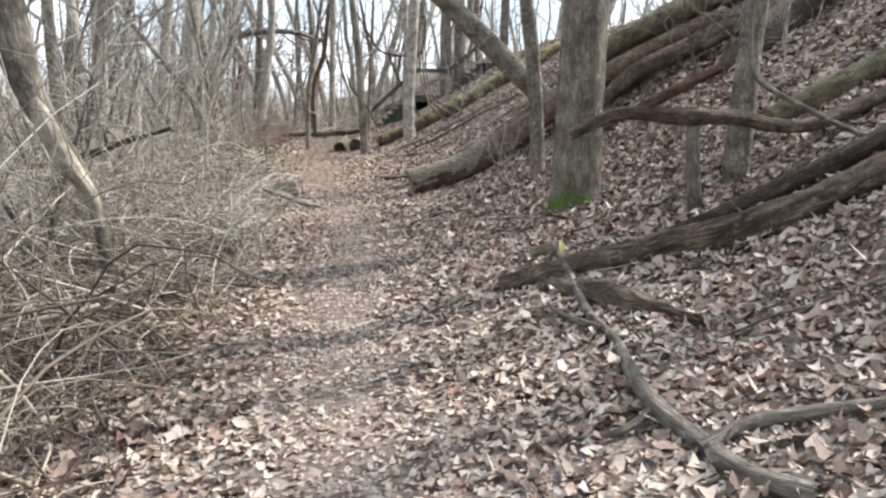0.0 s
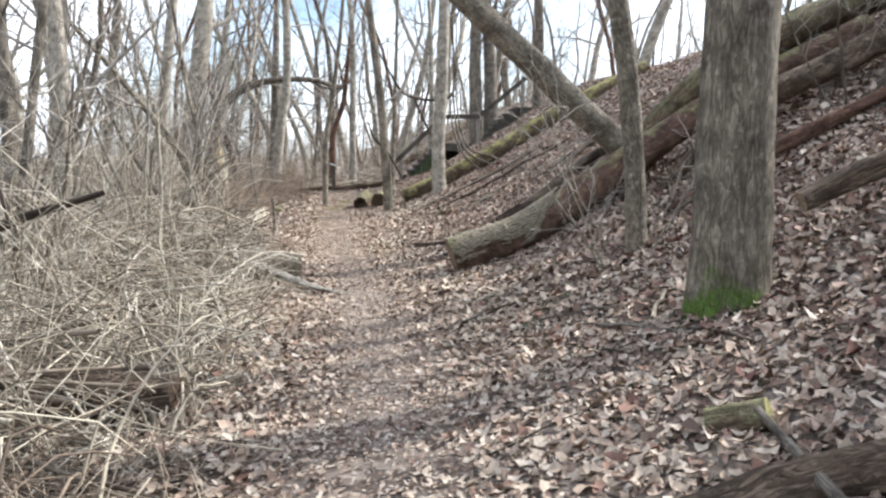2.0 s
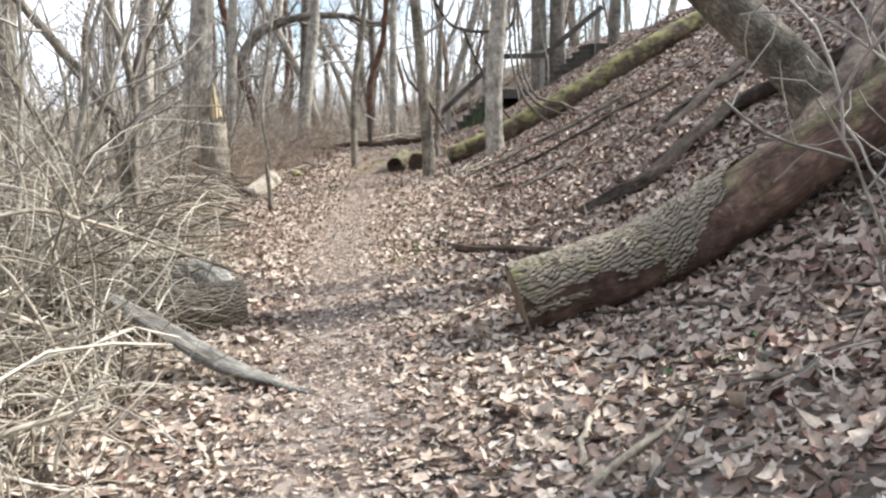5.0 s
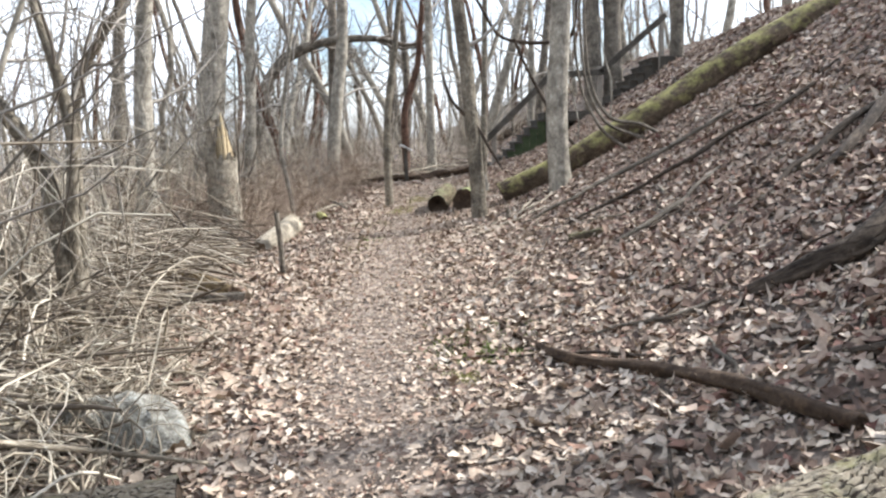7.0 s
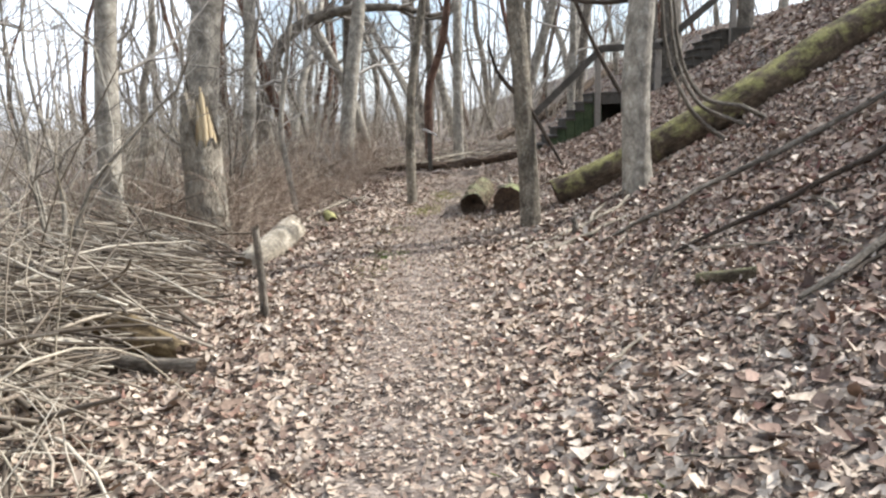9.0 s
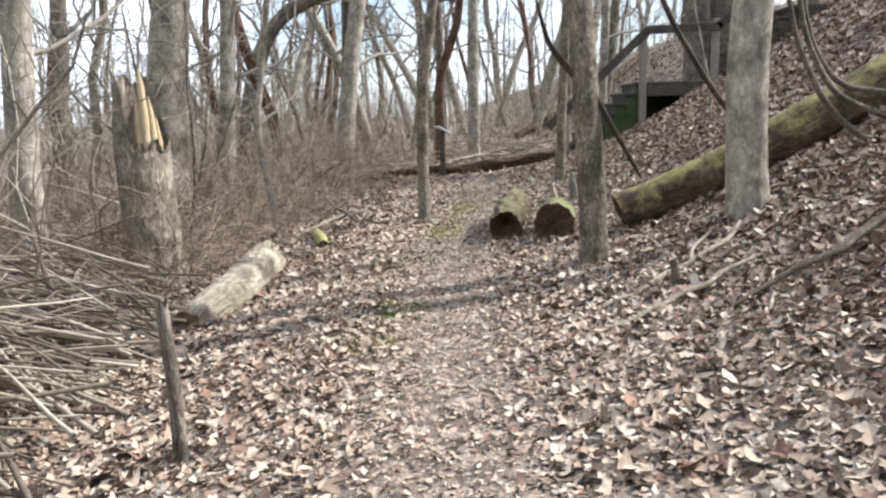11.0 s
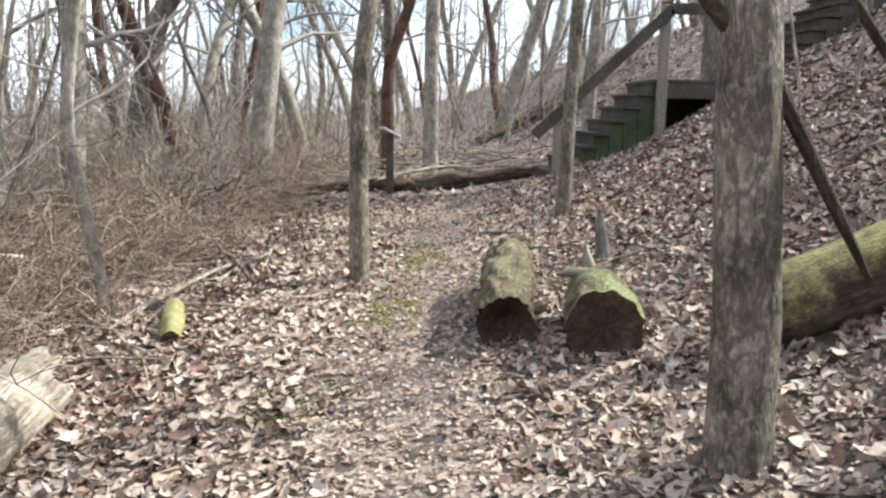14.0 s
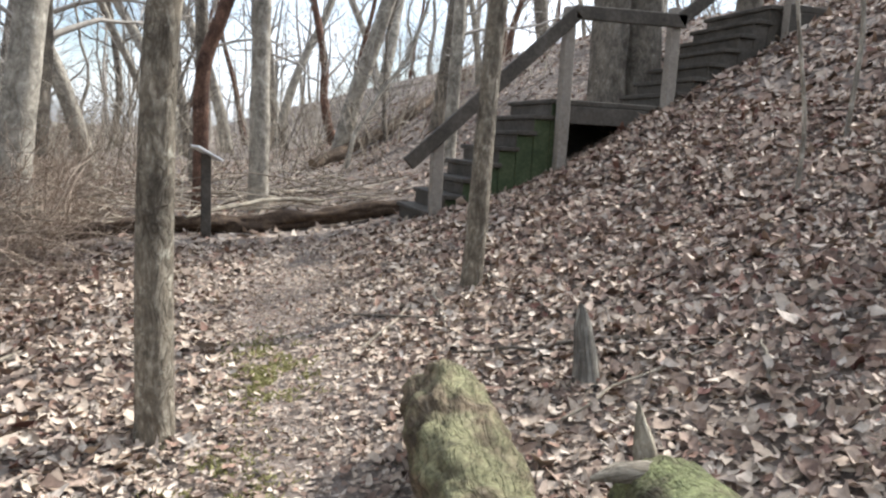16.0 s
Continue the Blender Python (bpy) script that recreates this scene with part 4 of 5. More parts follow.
log("dark rotten half log in the leaves", [on(1.7, 5.02, 0.03), on(1.9, 4.35, 0.03), on(2.1, 3.72, 0.0)], [0.08, 0.1, 0.06], LOG_BARK, 105, 32, 0.04, 0.03, (ROTTEN, ROTTEN), lumps=0.25, ragged=(0.05, 0.15))
log("long dark log lying up the bank", [on(2.35, 5.25, 0.04), on(3.0, 5.05, 0.07), on(3.7, 4.7, 0.09), on(4.9, 4.7, 0.1)], [0.04, 0.06, 0.075, 0.08], DARK_BARK, 106, 28, 0.06, 0.012, (ROTTEN, None))
limb = log("grey fallen limb raised across the bank", [(1.92, 5.5, 1.33), (2.3, 5.45, 1.5), (2.75, 5.4, 1.49), (3.2, 5.35, 1.48), (3.9, 5.4, 1.45), on(5.2, 5.7, 0.05)], [0.042, 0.05, 0.068, 0.06, 0.06, 0.06], LOG_BARK, 107, 28, 0.04, 0.012, (CUT_WOOD, None), name="fallen_limb", category="branch", lumps=0.22)
limb_part(limb, "prop", [on(3.0, 5.45, -0.05), on(2.93, 5.42, 0.3), (2.88, 5.4, 1.42)], [0.06, 0.055, 0.05], GREY_BARK, 108, 12)
log("mossy log far up the bank", [on(4.2, 6.4, 0.1), on(5.4, 6.2, 0.12), on(7.4, 6.1, 0.12)], [0.12, 0.13, 0.13], MOSSY_LOG_BARK, 109, 24, 0.08, 0.012)
for n_dark, (a, b, r) in enumerate((((5.3, 9.4), (8.0, 10.6), 0.17), ((5.6, 9.2), (8.9, 9.8), 0.15), ((4.6, 11.2), (7.6, 13.8), 0.15), ((4.0, 12.2), (7.4, 14.6), 0.13), ((4.6, 12.9), (8.0, 16.2), 0.16))):
    log("dark weathered log heaped on the upper bank", [on(*a, -0.22), on(a[0] + 0.5, a[1] + 0.25, 0.1), on((a[0] + b[0]) / 2, (a[1] + b[1]) / 2, 0.2 + 0.08 * (n_dark % 3)), on(*b, 0.22)], [r * 0.7, r, r, r * 0.8], DARK_BARK if n_dark % 2 else LOG_BARK, 110 + n_dark, 24, 0.09, 0.014, (ROTTEN, None), group="heaped logs", lumps=0.16)
# the third trunk is added behind the others to block light from the hollow
for n_pile, (knots, r, mat) in enumerate((([on(3.2, 11.6, 0.1), (4.3, 11.2, 2.32), (5.4, 11.1, 3.0), on(7.4, 11.3, 0.6)], (0.11, 0.15, 0.17, 0.17), MOSSY_LOG_BARK), ([on(3.7, 10.8, 0.05), (4.6, 10.6, 2.02), (5.6, 10.45, 2.55), on(7.4, 10.4, 0.3)], (0.07, 0.12, 0.14, 0.14), LOG_BARK),
                                          ([on(3.9, 12.0, 0.1), (4.6, 11.5, 2.2), (5.6, 11.5, 2.9), on(7.6, 11.9, 0.4)], (0.12, 0.16, 0.16, 0.15), LOG_BARK), ([on(3.45, 9.95, 0.05), on(4.3, 9.6, 0.11), on(5.3, 9.35, 0.12)], (0.035, 0.06, 0.06), RED_BARK))):
    log("dark fallen trunk heaped with others over a hollow on the bank", knots, r, mat, 240 + n_pile, 32, 0.06, 0.02, (ROTTEN, None), group="heaped logs", lumps=0.2)
log("yellow-mossed stub of wood in the leaves", [on(1.8, 5.9, 0.03), on(2.0, 5.75, 0.06)], [0.07, 0.075], MOSSY_LOG_BARK, 117, 20, 0.03, 0.01, (YELLOW_MOSS, YELLOW_MOSS))

# dark root-like limb with a mossy back
log("dark crooked limb with green moss on the bank", [on(2.46, 13.85, 0.03), on(2.75, 13.7, 0.08), on(3.05, 13.68, 0.09), on(3.63, 14.05, 0.1), on(4.2, 14.35, 0.14), on(4.7, 14.0, 0.2), on(5.6, 13.5, 0.1)],
    [0.045, 0.065, 0.075, 0.075, 0.075, 0.075, 0.07], DARK_BARK, 118, 28, 0.05, 0.016, (ROTTEN, None), name="fallen_limb", category="branch", lumps=0.2)
log("thin dark limb lying up the bank", [on(3.42, 15.2, 0.03), on(3.94, 15.46, 0.08), on(5.06, 16.5, 0.1), on(5.8, 17.1, 0.06)], [0.03, 0.045, 0.05, 0.045], DARK_BARK, 120, 18, 0.06, 0.01, (ROTTEN, None), name="fallen_limb", category="branch", lumps=0.18)
log("short rotten branch half sunk in leaves", [on(2.4, 12.68, 0.02), on(2.6, 12.45, 0.04), on(2.85, 12.25, 0.03)], [0.03, 0.04, 0.035], DARK_BARK, 136, 16, 0.05, 0.01, (ROTTEN, ROTTEN), name="fallen_limb", category="branch", lumps=0.2)
log("dark rotting branch across the trail edge", [on(1.08, 14.75, 0.03), on(1.34, 13.75, 0.05), on(1.68, 13.2, 0.06), on(1.92, 12.72, 0.06), on(2.12, 12.15, 0.05)], [0.02, 0.032, 0.035, 0.045, 0.035], ROTTEN, 119, 20, 0.03, 0.02, (ROTTEN, ROTTEN), name="fallen_limb", category="branch", lumps=0.35)

# the long mossy trunk fallen down the bank, and its sawn-off pieces by the trail
log("long fallen trunk covered with yellow-green moss", [on(1.86, 22.35, 0.17), on(3.2, 22.3, 0.2), on(4.6, 22.35, 0.22), on(6.4, 22.5, 0.22), on(8.6, 22.8, 0.1)], [0.205, 0.225, 0.235, 0.235, 0.22], MOSS_BACK_BARK, 121, 44, 0.05, 0.01, (ROTTEN, CUT_WOOD), hollow=0.06)
log("short sawn log with a mossy back and rotten hollow end", [on(0.74, 23.0, 0.15), on(0.84, 23.6, 0.17), on(0.98, 24.4, 0.2)], [0.18, 0.19, 0.175], MOSSY_LOG_BARK, 122, 52, 0.022, 0.035, (ROTTEN, CUT_WOOD), hollow=0.22, group="sawn logs by the trail", scale=(20, 9))
cut_mid = log("short green-mossed sawn log with a dark rotten end", [on(1.24, 22.62, 0.16), on(1.32, 23.0, 0.15), on(1.4, 23.38, 0.13)], [0.215, 0.215, 0.19], GREEN_LOG_BARK, 123, 52, 0.025, 0.02, (ROTTEN, ROTTEN), hollow=0.05, group="sawn logs by the trail", scale=(20, 6))
spike = Shape()
spike.stems([[on(1.37, 23.44, 0.22), on(1.35, 23.46, 0.34), on(1.335, 23.47, 0.42), on(1.33, 23.48, 0.48)]], [[0.06, 0.045, 0.022, 0.004]], 4)
spike.stems([[on(1.42, 23.36, 0.27), on(1.3, 23.36, 0.3), on(1.2, 23.37, 0.32), on(1.12, 23.38, 0.315)]], [[0.03, 0.04, 0.034, 0.008]], 5)
part("splinter", spike.mesh("splinter", PALE_WOOD, False), cut_mid, "pale splintered wood")
slab = thing("wood_slab", "upright grey splintered slab of wood in the leaves", "wood", at=on(1.75, 24.6))
part("slab", Shape().stems([[on(1.78, 24.6, -0.05), on(1.77, 24.62, 0.16), on(1.75, 24.63, 0.3), on(1.74, 24.64, 0.4)]], [[0.075, 0.06, 0.045, 0.015]], 5).mesh("slab", SPLIT_WOOD, False), slab)

# trail edge on the thicket side
log("short pale barkless log lying at the trail edge", [on(-1.92, 20.5, 0.04), on(-1.83, 20.95, 0.09), on(-1.76, 21.6, 0.12), on(-1.8, 22.5, 0.12)], [0.12, 0.165, 0.185, 0.19], PALE_WOOD, 124, 48, 0.03, 0.014, (CUT_WOOD, CUT_WOOD), scale=(26, 2), ragged=(0.05, 0.3))
barked_log("sawn log with furrowed bark half hidden in brush", [on(-0.32, 12.12, 0.14), on(-0.85, 12.0, 0.15), on(-1.5, 12.1, 0.16), on(-1.9, 12.15, 0.16)], [0.15, 0.16, 0.165, 0.165], 125, 2.2, -0.5)
log("rotten orange log crumbling in the brush", [on(-1.45, 17.2, 0.07), on(-2.1, 17.7, 0.11), on(-3.0, 18.3, 0.12)], [0.07, 0.13, 0.13], ORANGE_ROT, 126, 32, 0.05, 0.03, (ROTTEN, None))
log("grey dead branch lying by the rotten log", [on(-1.22, 16.85, 0.04), on(-1.9, 17.1, 0.07), on(-3.0, 17.5, 0.1)], [0.055, 0.06, 0.06], GREY_BARK, 127, 20, 0.05, 0.008, (ROTTEN, None), name="fallen_limb", category="branch")
log("thick log end under the brambles", [on(-0.75, 7.2, 0.1), on(-1.2, 7.4, 0.14), on(-2.0, 7.7, 0.16)], [0.11, 0.13, 0.13], LOG_BARK, 128, 36, 0.05, 0.02, (ROTTEN, None), lumps=0.18)
log("lichen-pale lump of old log by the trail", [on(-0.66, 13.05, 0.0), on(-0.8, 13.17, 0.05), on(-0.95, 13.3, 0.08), on(-1.2, 13.5, 0.07), on(-1.5, 13.7, 0.05)], [0.07, 0.14, 0.165, 0.15, 0.12], LICHEN_CRUST, 129, 44, 0.025, 0.06, (CUT_WOOD, CUT_WOOD))

plank = thing("wood_plank", "grey weathered split plank propped on a log", "plank", at=on(0.2, 10.72))
v, q, uv, pts, rings = stem([(-1.0, 11.55, 0.36), (-0.6, 11.2, 0.25), (-0.2, 10.92, 0.13), (0.2, 10.72, 0.05)], [0.045, 0.075, 0.07, 0.03], 16, 0.03, 0.012, (40, 2), 0.12, 0, 135, (0.05, 0.15))
flat = pts[:, None] + (rings - pts[:, None]) * np.array([1.0, 1.0, 0.45])
part("board", Shape().add(flat.reshape(-1, 3), q, uv).mesh("board", SPLIT_WOOD), plank)
log("yellow-mossed stub of rotten wood by the trail", [on(-1.36, 23.5, 0.05), on(-1.47, 23.95, 0.07), on(-1.58, 24.4, 0.06)], [0.07, 0.075, 0.06], YELLOW_MOSS, 130, 20, 0.04, 0.02, (ROTTEN, ROTTEN))

stake = thing("stake", "thin grey broken stake standing at the trail edge", "stake", at=on(-1.1, 18.05))
v, q, uv, pts, rings = stem([on(-1.1, 18.05, -0.08), on(-1.1, 18.05, 0.3), on(-1.13, 18.07, 0.72)], [0.036, 0.032, 0.027], 14, 0.05, 0.004, (30, 4), 0.12, 0.1, 131, (0, 0.06))
part("shaft", Shape().add(v, q, uv).mesh("shaft", GREY_BARK), stake)

log("long flat rotten log across the end of the trail", [on(-1.7, 30.4, 0.06), on(-0.5, 30.5, 0.08), on(0.8, 30.55, 0.1), on(2.45, 30.6, 0.08)], [0.07, 0.1, 0.115, 0.07], ROTTEN, 132, 40, 0.035, 0.06, (ROTTEN, ROTTEN), lumps=0.3, scale=(10, 3))
log("thin log lying across the far bank", [on(2.2, 37.5, 0.12), on(4.2, 39.2, 0.15), on(7.0, 42.0, 0.2)], [0.12, 0.14, 0.13], LOG_BARK, 133, 20, 0.1, 0.01)

# branches lying on the ground
def fallen_branch(label, knots, radii, mat=STICK, sides=9, seed=0, side=()):
    owner = thing("fallen_branch", label, "branch", "fallen branches", at=knots[0])
    rng = np.random.default_rng(900 + seed)
    line = curve(knots, 9)
    length = np.linalg.norm(line[-1] - line[0])
    line[1:-1] += rng.normal(0, 1, (7, 3)) * np.array([0.011, 0.011, 0.005]) * min(length, 1.6)
    radii = np.interp(np.linspace(0, 1, 9), np.linspace(0, 1, len(radii)), radii)
    knots = line
    v, q, uv, pts, _ = stem(knots, radii, sides, 0.06, 0, (16, 3), 0.18, 0, seed)
    part("branch", Shape().add(v, q, uv).mesh("branch", mat), owner)
    for s_knots, s_r in side:
        v, q, uv, pts, _ = stem(s_knots, s_r, 7, 0.06, 0, (16, 3), 0.15, 0, seed + 1)
        part("side_branch", Shape().add(v, q, uv).mesh("side_branch", mat), owner)
    return owner


fallen_branch("long forked grey branch lying in the leaves", [on(1.88, 5.65, 0.16), on(1.72, 4.5, 0.06), on(1.56, 3.55, 0.05), on(1.47, 2.85, 0.05), on(1.48, 2.46, 0.04), on(1.66, 2.05, 0.03)], [0.018, 0.026, 0.034, 0.04, 0.045, 0.04], GREY_BARK, 14, 141,
              [([on(1.47, 2.5, 0.04), on(1.75, 2.55, 0.05), on(2.2, 2.38, 0.04)], [0.035, 0.03, 0.022]), ([on(1.62, 3.9, 0.05), on(1.5, 4.3, 0.07), on(1.52, 4.6, 0.05)], [0.024, 0.02, 0.012]), ([on(1.5, 2.9, 0.05), on(1.25, 2.75, 0.04), on(0.95, 2.8, 0.03)], [0.02, 0.018, 0.01])])
fallen_branch("long pale barkless branch on the leaves", [on(2.47, 20.84, 0.08), on(1.95, 20.42, 0.05), on(1.5, 20.1, 0.04), on(1.15, 19.85, 0.03)], [0.018, 0.02, 0.018, 0.012], PALE_WOOD, 10, 142, [([on(1.95, 20.42, 0.05), on(2.02, 20.6, 0.1), on(2.2, 20.75, 0.14)], [0.02, 0.016, 0.01])])
fallen_branch("pale broken branch beside another", [on(2.24, 19.99, 0.05), on(1.7, 19.68, 0.05), on(1.1, 19.4, 0.03)], [0.016, 0.023, 0.014], PALE_WOOD, 10, 143)
fallen_branch("short upright stub of a broken branch", [on(1.72, 20.0, -0.04), on(1.72, 20.02, 0.1), on(1.7, 20.04, 0.2)], [0.035, 0.033, 0.028], GREY_BARK, 10, 144)
fallen_branch("thin stick lying across the trail", [on(-1.55, 23.4, 0.02), on(-0.9, 23.35, 0.02), on(-0.45, 23.45, 0.02)], [0.018, 0.024, 0.016], STICK, 8, 145)
fallen_branch("long crooked grey branch lying up the bank", [on(1.8, 19.2, 0.04), on(2.3, 19.35, 0.08), on(2.67, 19.47, 0.1), on(3.3, 19.58, 0.1), on(4.6, 19.4, 0.08)], [0.012, 0.02, 0.026, 0.03, 0.026], GREY_BARK, 10, 146)
fallen_branch("long dark branch lying on the bank", [on(2.14, 18.04, 0.04), on(2.9, 18.0, 0.09), on(3.7, 17.9, 0.12), on(5.0, 18.1, 0.1)], [0.014, 0.022, 0.027, 0.024], DARK_BARK, 10, 147)
fallen_branch("pale broken branch in the leaves of the bank", [on(2.3, 16.3, 0.04), on(2.9, 16.6, 0.08), on(3.6, 17.2, 0.05)], [0.018, 0.026, 0.014], GREY_BARK, 9, 148)
fallen_branch("dark branch on the steep bank", [on(3.2, 15.4, 0.04), on(4.0, 15.9, 0.1), on(5.2, 16.2, 0.08)], [0.02, 0.03, 0.03], DARK_BARK, 9, 149)
log("short mossy stub of rotten wood on the bank", [on(2.05, 17.2, 0.03), on(2.35, 16.95, 0.05)], [0.05, 0.055], MOSSY_LOG_BARK, 134, 18, 0.04, 0.012, (ROTTEN, ROTTEN))
fallen_branch("long pale stick leaning at the trail edge", [on(-2.64, 24.7, 0.12), on(-1.95, 23.9, 0.08), on(-1.35, 23.2, 0.02)], [0.016, 0.018, 0.014], PALE_WOOD, 8, 181)
fallen_branch("pale forked branch at the trail edge", [on(-1.95, 23.65, 0.04), on(-1.72, 24.6, 0.1), on(-1.3, 25.6, 0.08), on(-1.05, 24.95, 0.02)], [0.018, 0.02, 0.016, 0.012], PALE_WOOD, 8, 182)
fallen_branch("grey branch leaning out of the shrubs", [on(-1.76, 26.3, 0.25), on(-1.4, 25.6, 0.12), on(-1.05, 24.9, 0.02)], [0.014, 0.018, 0.02], GREY_BARK, 8, 183)
fallen_branch("pale branch lying on the rotten log", [on(-0.2, 30.3, 0.2), on(0.7, 30.9, 0.32), on(1.5, 31.2, 0.25)], [0.02, 0.03, 0.02], PALE_WOOD, 8, 184)
edge_rng = np.random.default_rng(190)
for n_stick in range(26):
    x, y = edge_rng.uniform(-2.3, -1.1), edge_rng.uniform(22.8, 27.5)
    a, ln, r = edge_rng.normal(-0.5, 0.7), edge_rng.uniform(0.4, 1.3), edge_rng.uniform(0.006, 0.018)
    c, s = math.cos(a) * ln / 2, math.sin(a) * ln / 2
    fallen_branch("dead stick lying at the trail edge", [on(x - c, y - s, r + 0.02), on(x, y, r + 0.05), on(x + c, y + s, r + 0.015)], [r, r * 0.9, r * 0.5], (GREY_BARK, PALE_WOOD, STICK)[n_stick % 3], 7, 400 + n_stick)
stick_rng = np.random.default_rng(150)
for n_stick in range(210):
    x, y = stick_rng.uniform(1.1, 6.5), stick_rng.uniform(2.5, 28)
    a, ln, r = stick_rng.uniform(0, math.pi), stick_rng.uniform(0.3, 1.5), stick_rng.uniform(0.004, 0.016)
    c, s = math.cos(a) * ln / 2, math.sin(a) * ln / 2
    bend = stick_rng.uniform(-0.12, 0.12)
    fallen_branch("dead stick lying on the leaf litter", [on(x - c, y - s, r + 0.015), on(x - s * bend, y + c * bend, r + 0.03), on(x + c, y + s, r + 0.015)], [r, r * 0.9, r * 0.4], (GREY_BARK, DARK_BARK, PALE_WOOD)[n_stick % 3], 7, 151 + n_stick)

# vines
def vine(label, knots, radii, mat=DARK_BARK, seed=0):
    owner = thing("vine", label, "vine", "hanging vines", at=knots[0])
    limb_part(owner, "stem", knots, radii, mat, seed, 9)
    return owner


vine("dark vine looping between two trees", [on(1.2, 21.5, 3.9), (1.6, 22.2, 3.5), (1.95, 23, 3.18), (2.45, 23, 3.04), (3.09, 23, 3.08), (3.26, 23, 3.3), (3.3, 23, 3.9), (3.2, 23, 5.0)], [0.02, 0.026, 0.03, 0.035, 0.035, 0.03, 0.025, 0.02], DARK_BARK, 161)
vine("dark vine climbing from the bank", [on(3.4, 22.1, 0.0), on(3.0, 22.6, 0.7), (2.6, 23, 2.25), (2.35, 23, 2.75), (2.2, 23.0, 3.12)], [0.03, 0.03, 0.03, 0.028, 0.025], DARK_BARK, 162)
for n_vine, (x0, x1, y1) in enumerate(((3.9, 3.0, 21.3), (4.15, 3.1, 21.35), (4.3, 3.2, 21.5))):
    vine("brown vine stem rising from the bank beside a tree", [on(x0, 21.5, 0.0), on((x0 + x1) / 2 + 0.25, 21.45, 0.12 + 0.1 * n_vine), on(x1 + 0.25, y1, 0.75), on(x1 - 0.05, y1, 1.8), on(x1 - 0.1, y1, 4.2)], [0.03, 0.03, 0.026, 0.02, 0.016], GREY_BARK, 163 + n_vine)
vine("pale curved stem hanging down the bank", [(3.05, 5.0, 2.5), (3.05, 5.0, 2.0), (3.15, 5.0, 1.75), (3.55, 4.95, 1.55), (3.9, 4.9, 1.4), on(4.1, 4.85, 0.0)], [0.016, 0.018, 0.02, 0.022, 0.022, 0.02], GREY_BARK, 167)
vine("thin upright stem on the bank", [on(4.62, 26.0, 0), on(4.65, 26.0, 0.8), on(4.5, 26, 1.5), on(4.35, 26.0, 2.4)], [0.02, 0.018, 0.014, 0.01], SMOOTH_BARK, 168)
vine("thin upright stem beside the stairs", [on(3.85, 25.6, 0), on(3.84, 25.6, 0.5), on(3.7, 25.6, 1.2), on(3.55, 25.6, 2.0)], [0.018, 0.016, 0.013, 0.01], SMOOTH_BARK, 169)


# ---------- timber stairs up the bank ----------
def stairs():
    owner = thing("timber_stairs", "dark weathered timber stairs with a handrail up the bank", "stairs", at=(2.2, 29.7, ground_z(2.2, 29.7)))
    y0, y1 = 29.2, 30.4
    mid, wide = (y0 + y1) / 2, y1 - y0

    def board(name, size, at, mat, turn=0.0, tilt=0.0, label=""):
        part(name, bm_mesh(name, box(size, at, turn, tilt), mat), owner, label)

    rise, run, z = 0.185, 0.2, 0.52
    for n in range(8):
        x = 2.3 + run * n
        top = z + rise * (n + 1)
        board("tread", (run + 0.05, wide + 0.1, 0.05), (x + run / 2, mid, top - 0.025), TIMBER)
        board("riser", (0.04, wide, rise - 0.05), (x + 0.02, mid, top - 0.05 - (rise - 0.05) / 2), TIMBER)
        low = ground_z(x + run / 2, y0) - 0.15
        board("side_board", (run - 0.006, 0.05, top - 0.05 - low), (x + run / 2, y0 + 0.02, (top - 0.05 + low) / 2), GREEN_TIMBER, label="green algae-stained board" if n == 0 else "")
    lz = z + rise * 8
    board("landing", (1.5, wide + 0.1, 0.06), (4.62, mid, lz - 0.03), TIMBER)
    board("beam", (1.5, 0.09, 0.2), (4.62, y0 - 0.02, lz - 0.165), TIMBER)
    board("back_board", (1.5, 0.05, 0.8), (4.62, y1 - 0.3, lz - 0.5), TIMBER)
    for n in range(7):
        x = 5.3 + 0.2 * n
        top = lz + rise * (n + 1)
        board("tread", (0.25, wide + 0.1, 0.05), (x + 0.1, mid, top - 0.025), TIMBER)
        board("riser", (0.04, wide, rise - 0.05), (x + 0.02, mid, top - 0.05 - (rise - 0.05) / 2), TIMBER)
        low = ground_z(x + 0.1, y0) - 0.15
        board("side_board", (0.194, 0.05, top - 0.05 - low), (x + 0.1, y0 + 0.02, (top - 0.05 + low) / 2), TIMBER)
    dz = lz + rise * 7
    board("deck", (2.6, wide + 0.4, 0.08), (7.95, mid, dz - 0.04), TIMBER)
    board("deck_skirt", (2.6, 0.06, 0.5), (7.95, y0 - 0.17, dz - 0.33), TIMBER)
    for x, top in ((2.35, 1.55), (3.78, 2.98), (5.1, 3.1), (6.7, 4.35)):
        low = ground_z(x, 29.08) - 0.2
        board("post", (0.12, 0.12, top - low), (x, 29.08, (top + low) / 2), GREY_TIMBER, label="grey square timber post")
    def rail(a, b):
        a, b = Vector(a), Vector(b)
        d = b - a
        board("handrail", (d.length + 0.1, 0.06, 0.15), tuple((a + b) / 2), TIMBER, 0, -math.degrees(math.atan2(d.z, d.x)))
    rail((2.05, 29.0, 1.25), (3.8, 29.0, 2.88))
    rail((3.85, 29.0, 2.92), (5.15, 29.0, 2.95))
    rail((5.15, 29.0, 2.98), (6.75, 29.0, 4.28))


stairs()

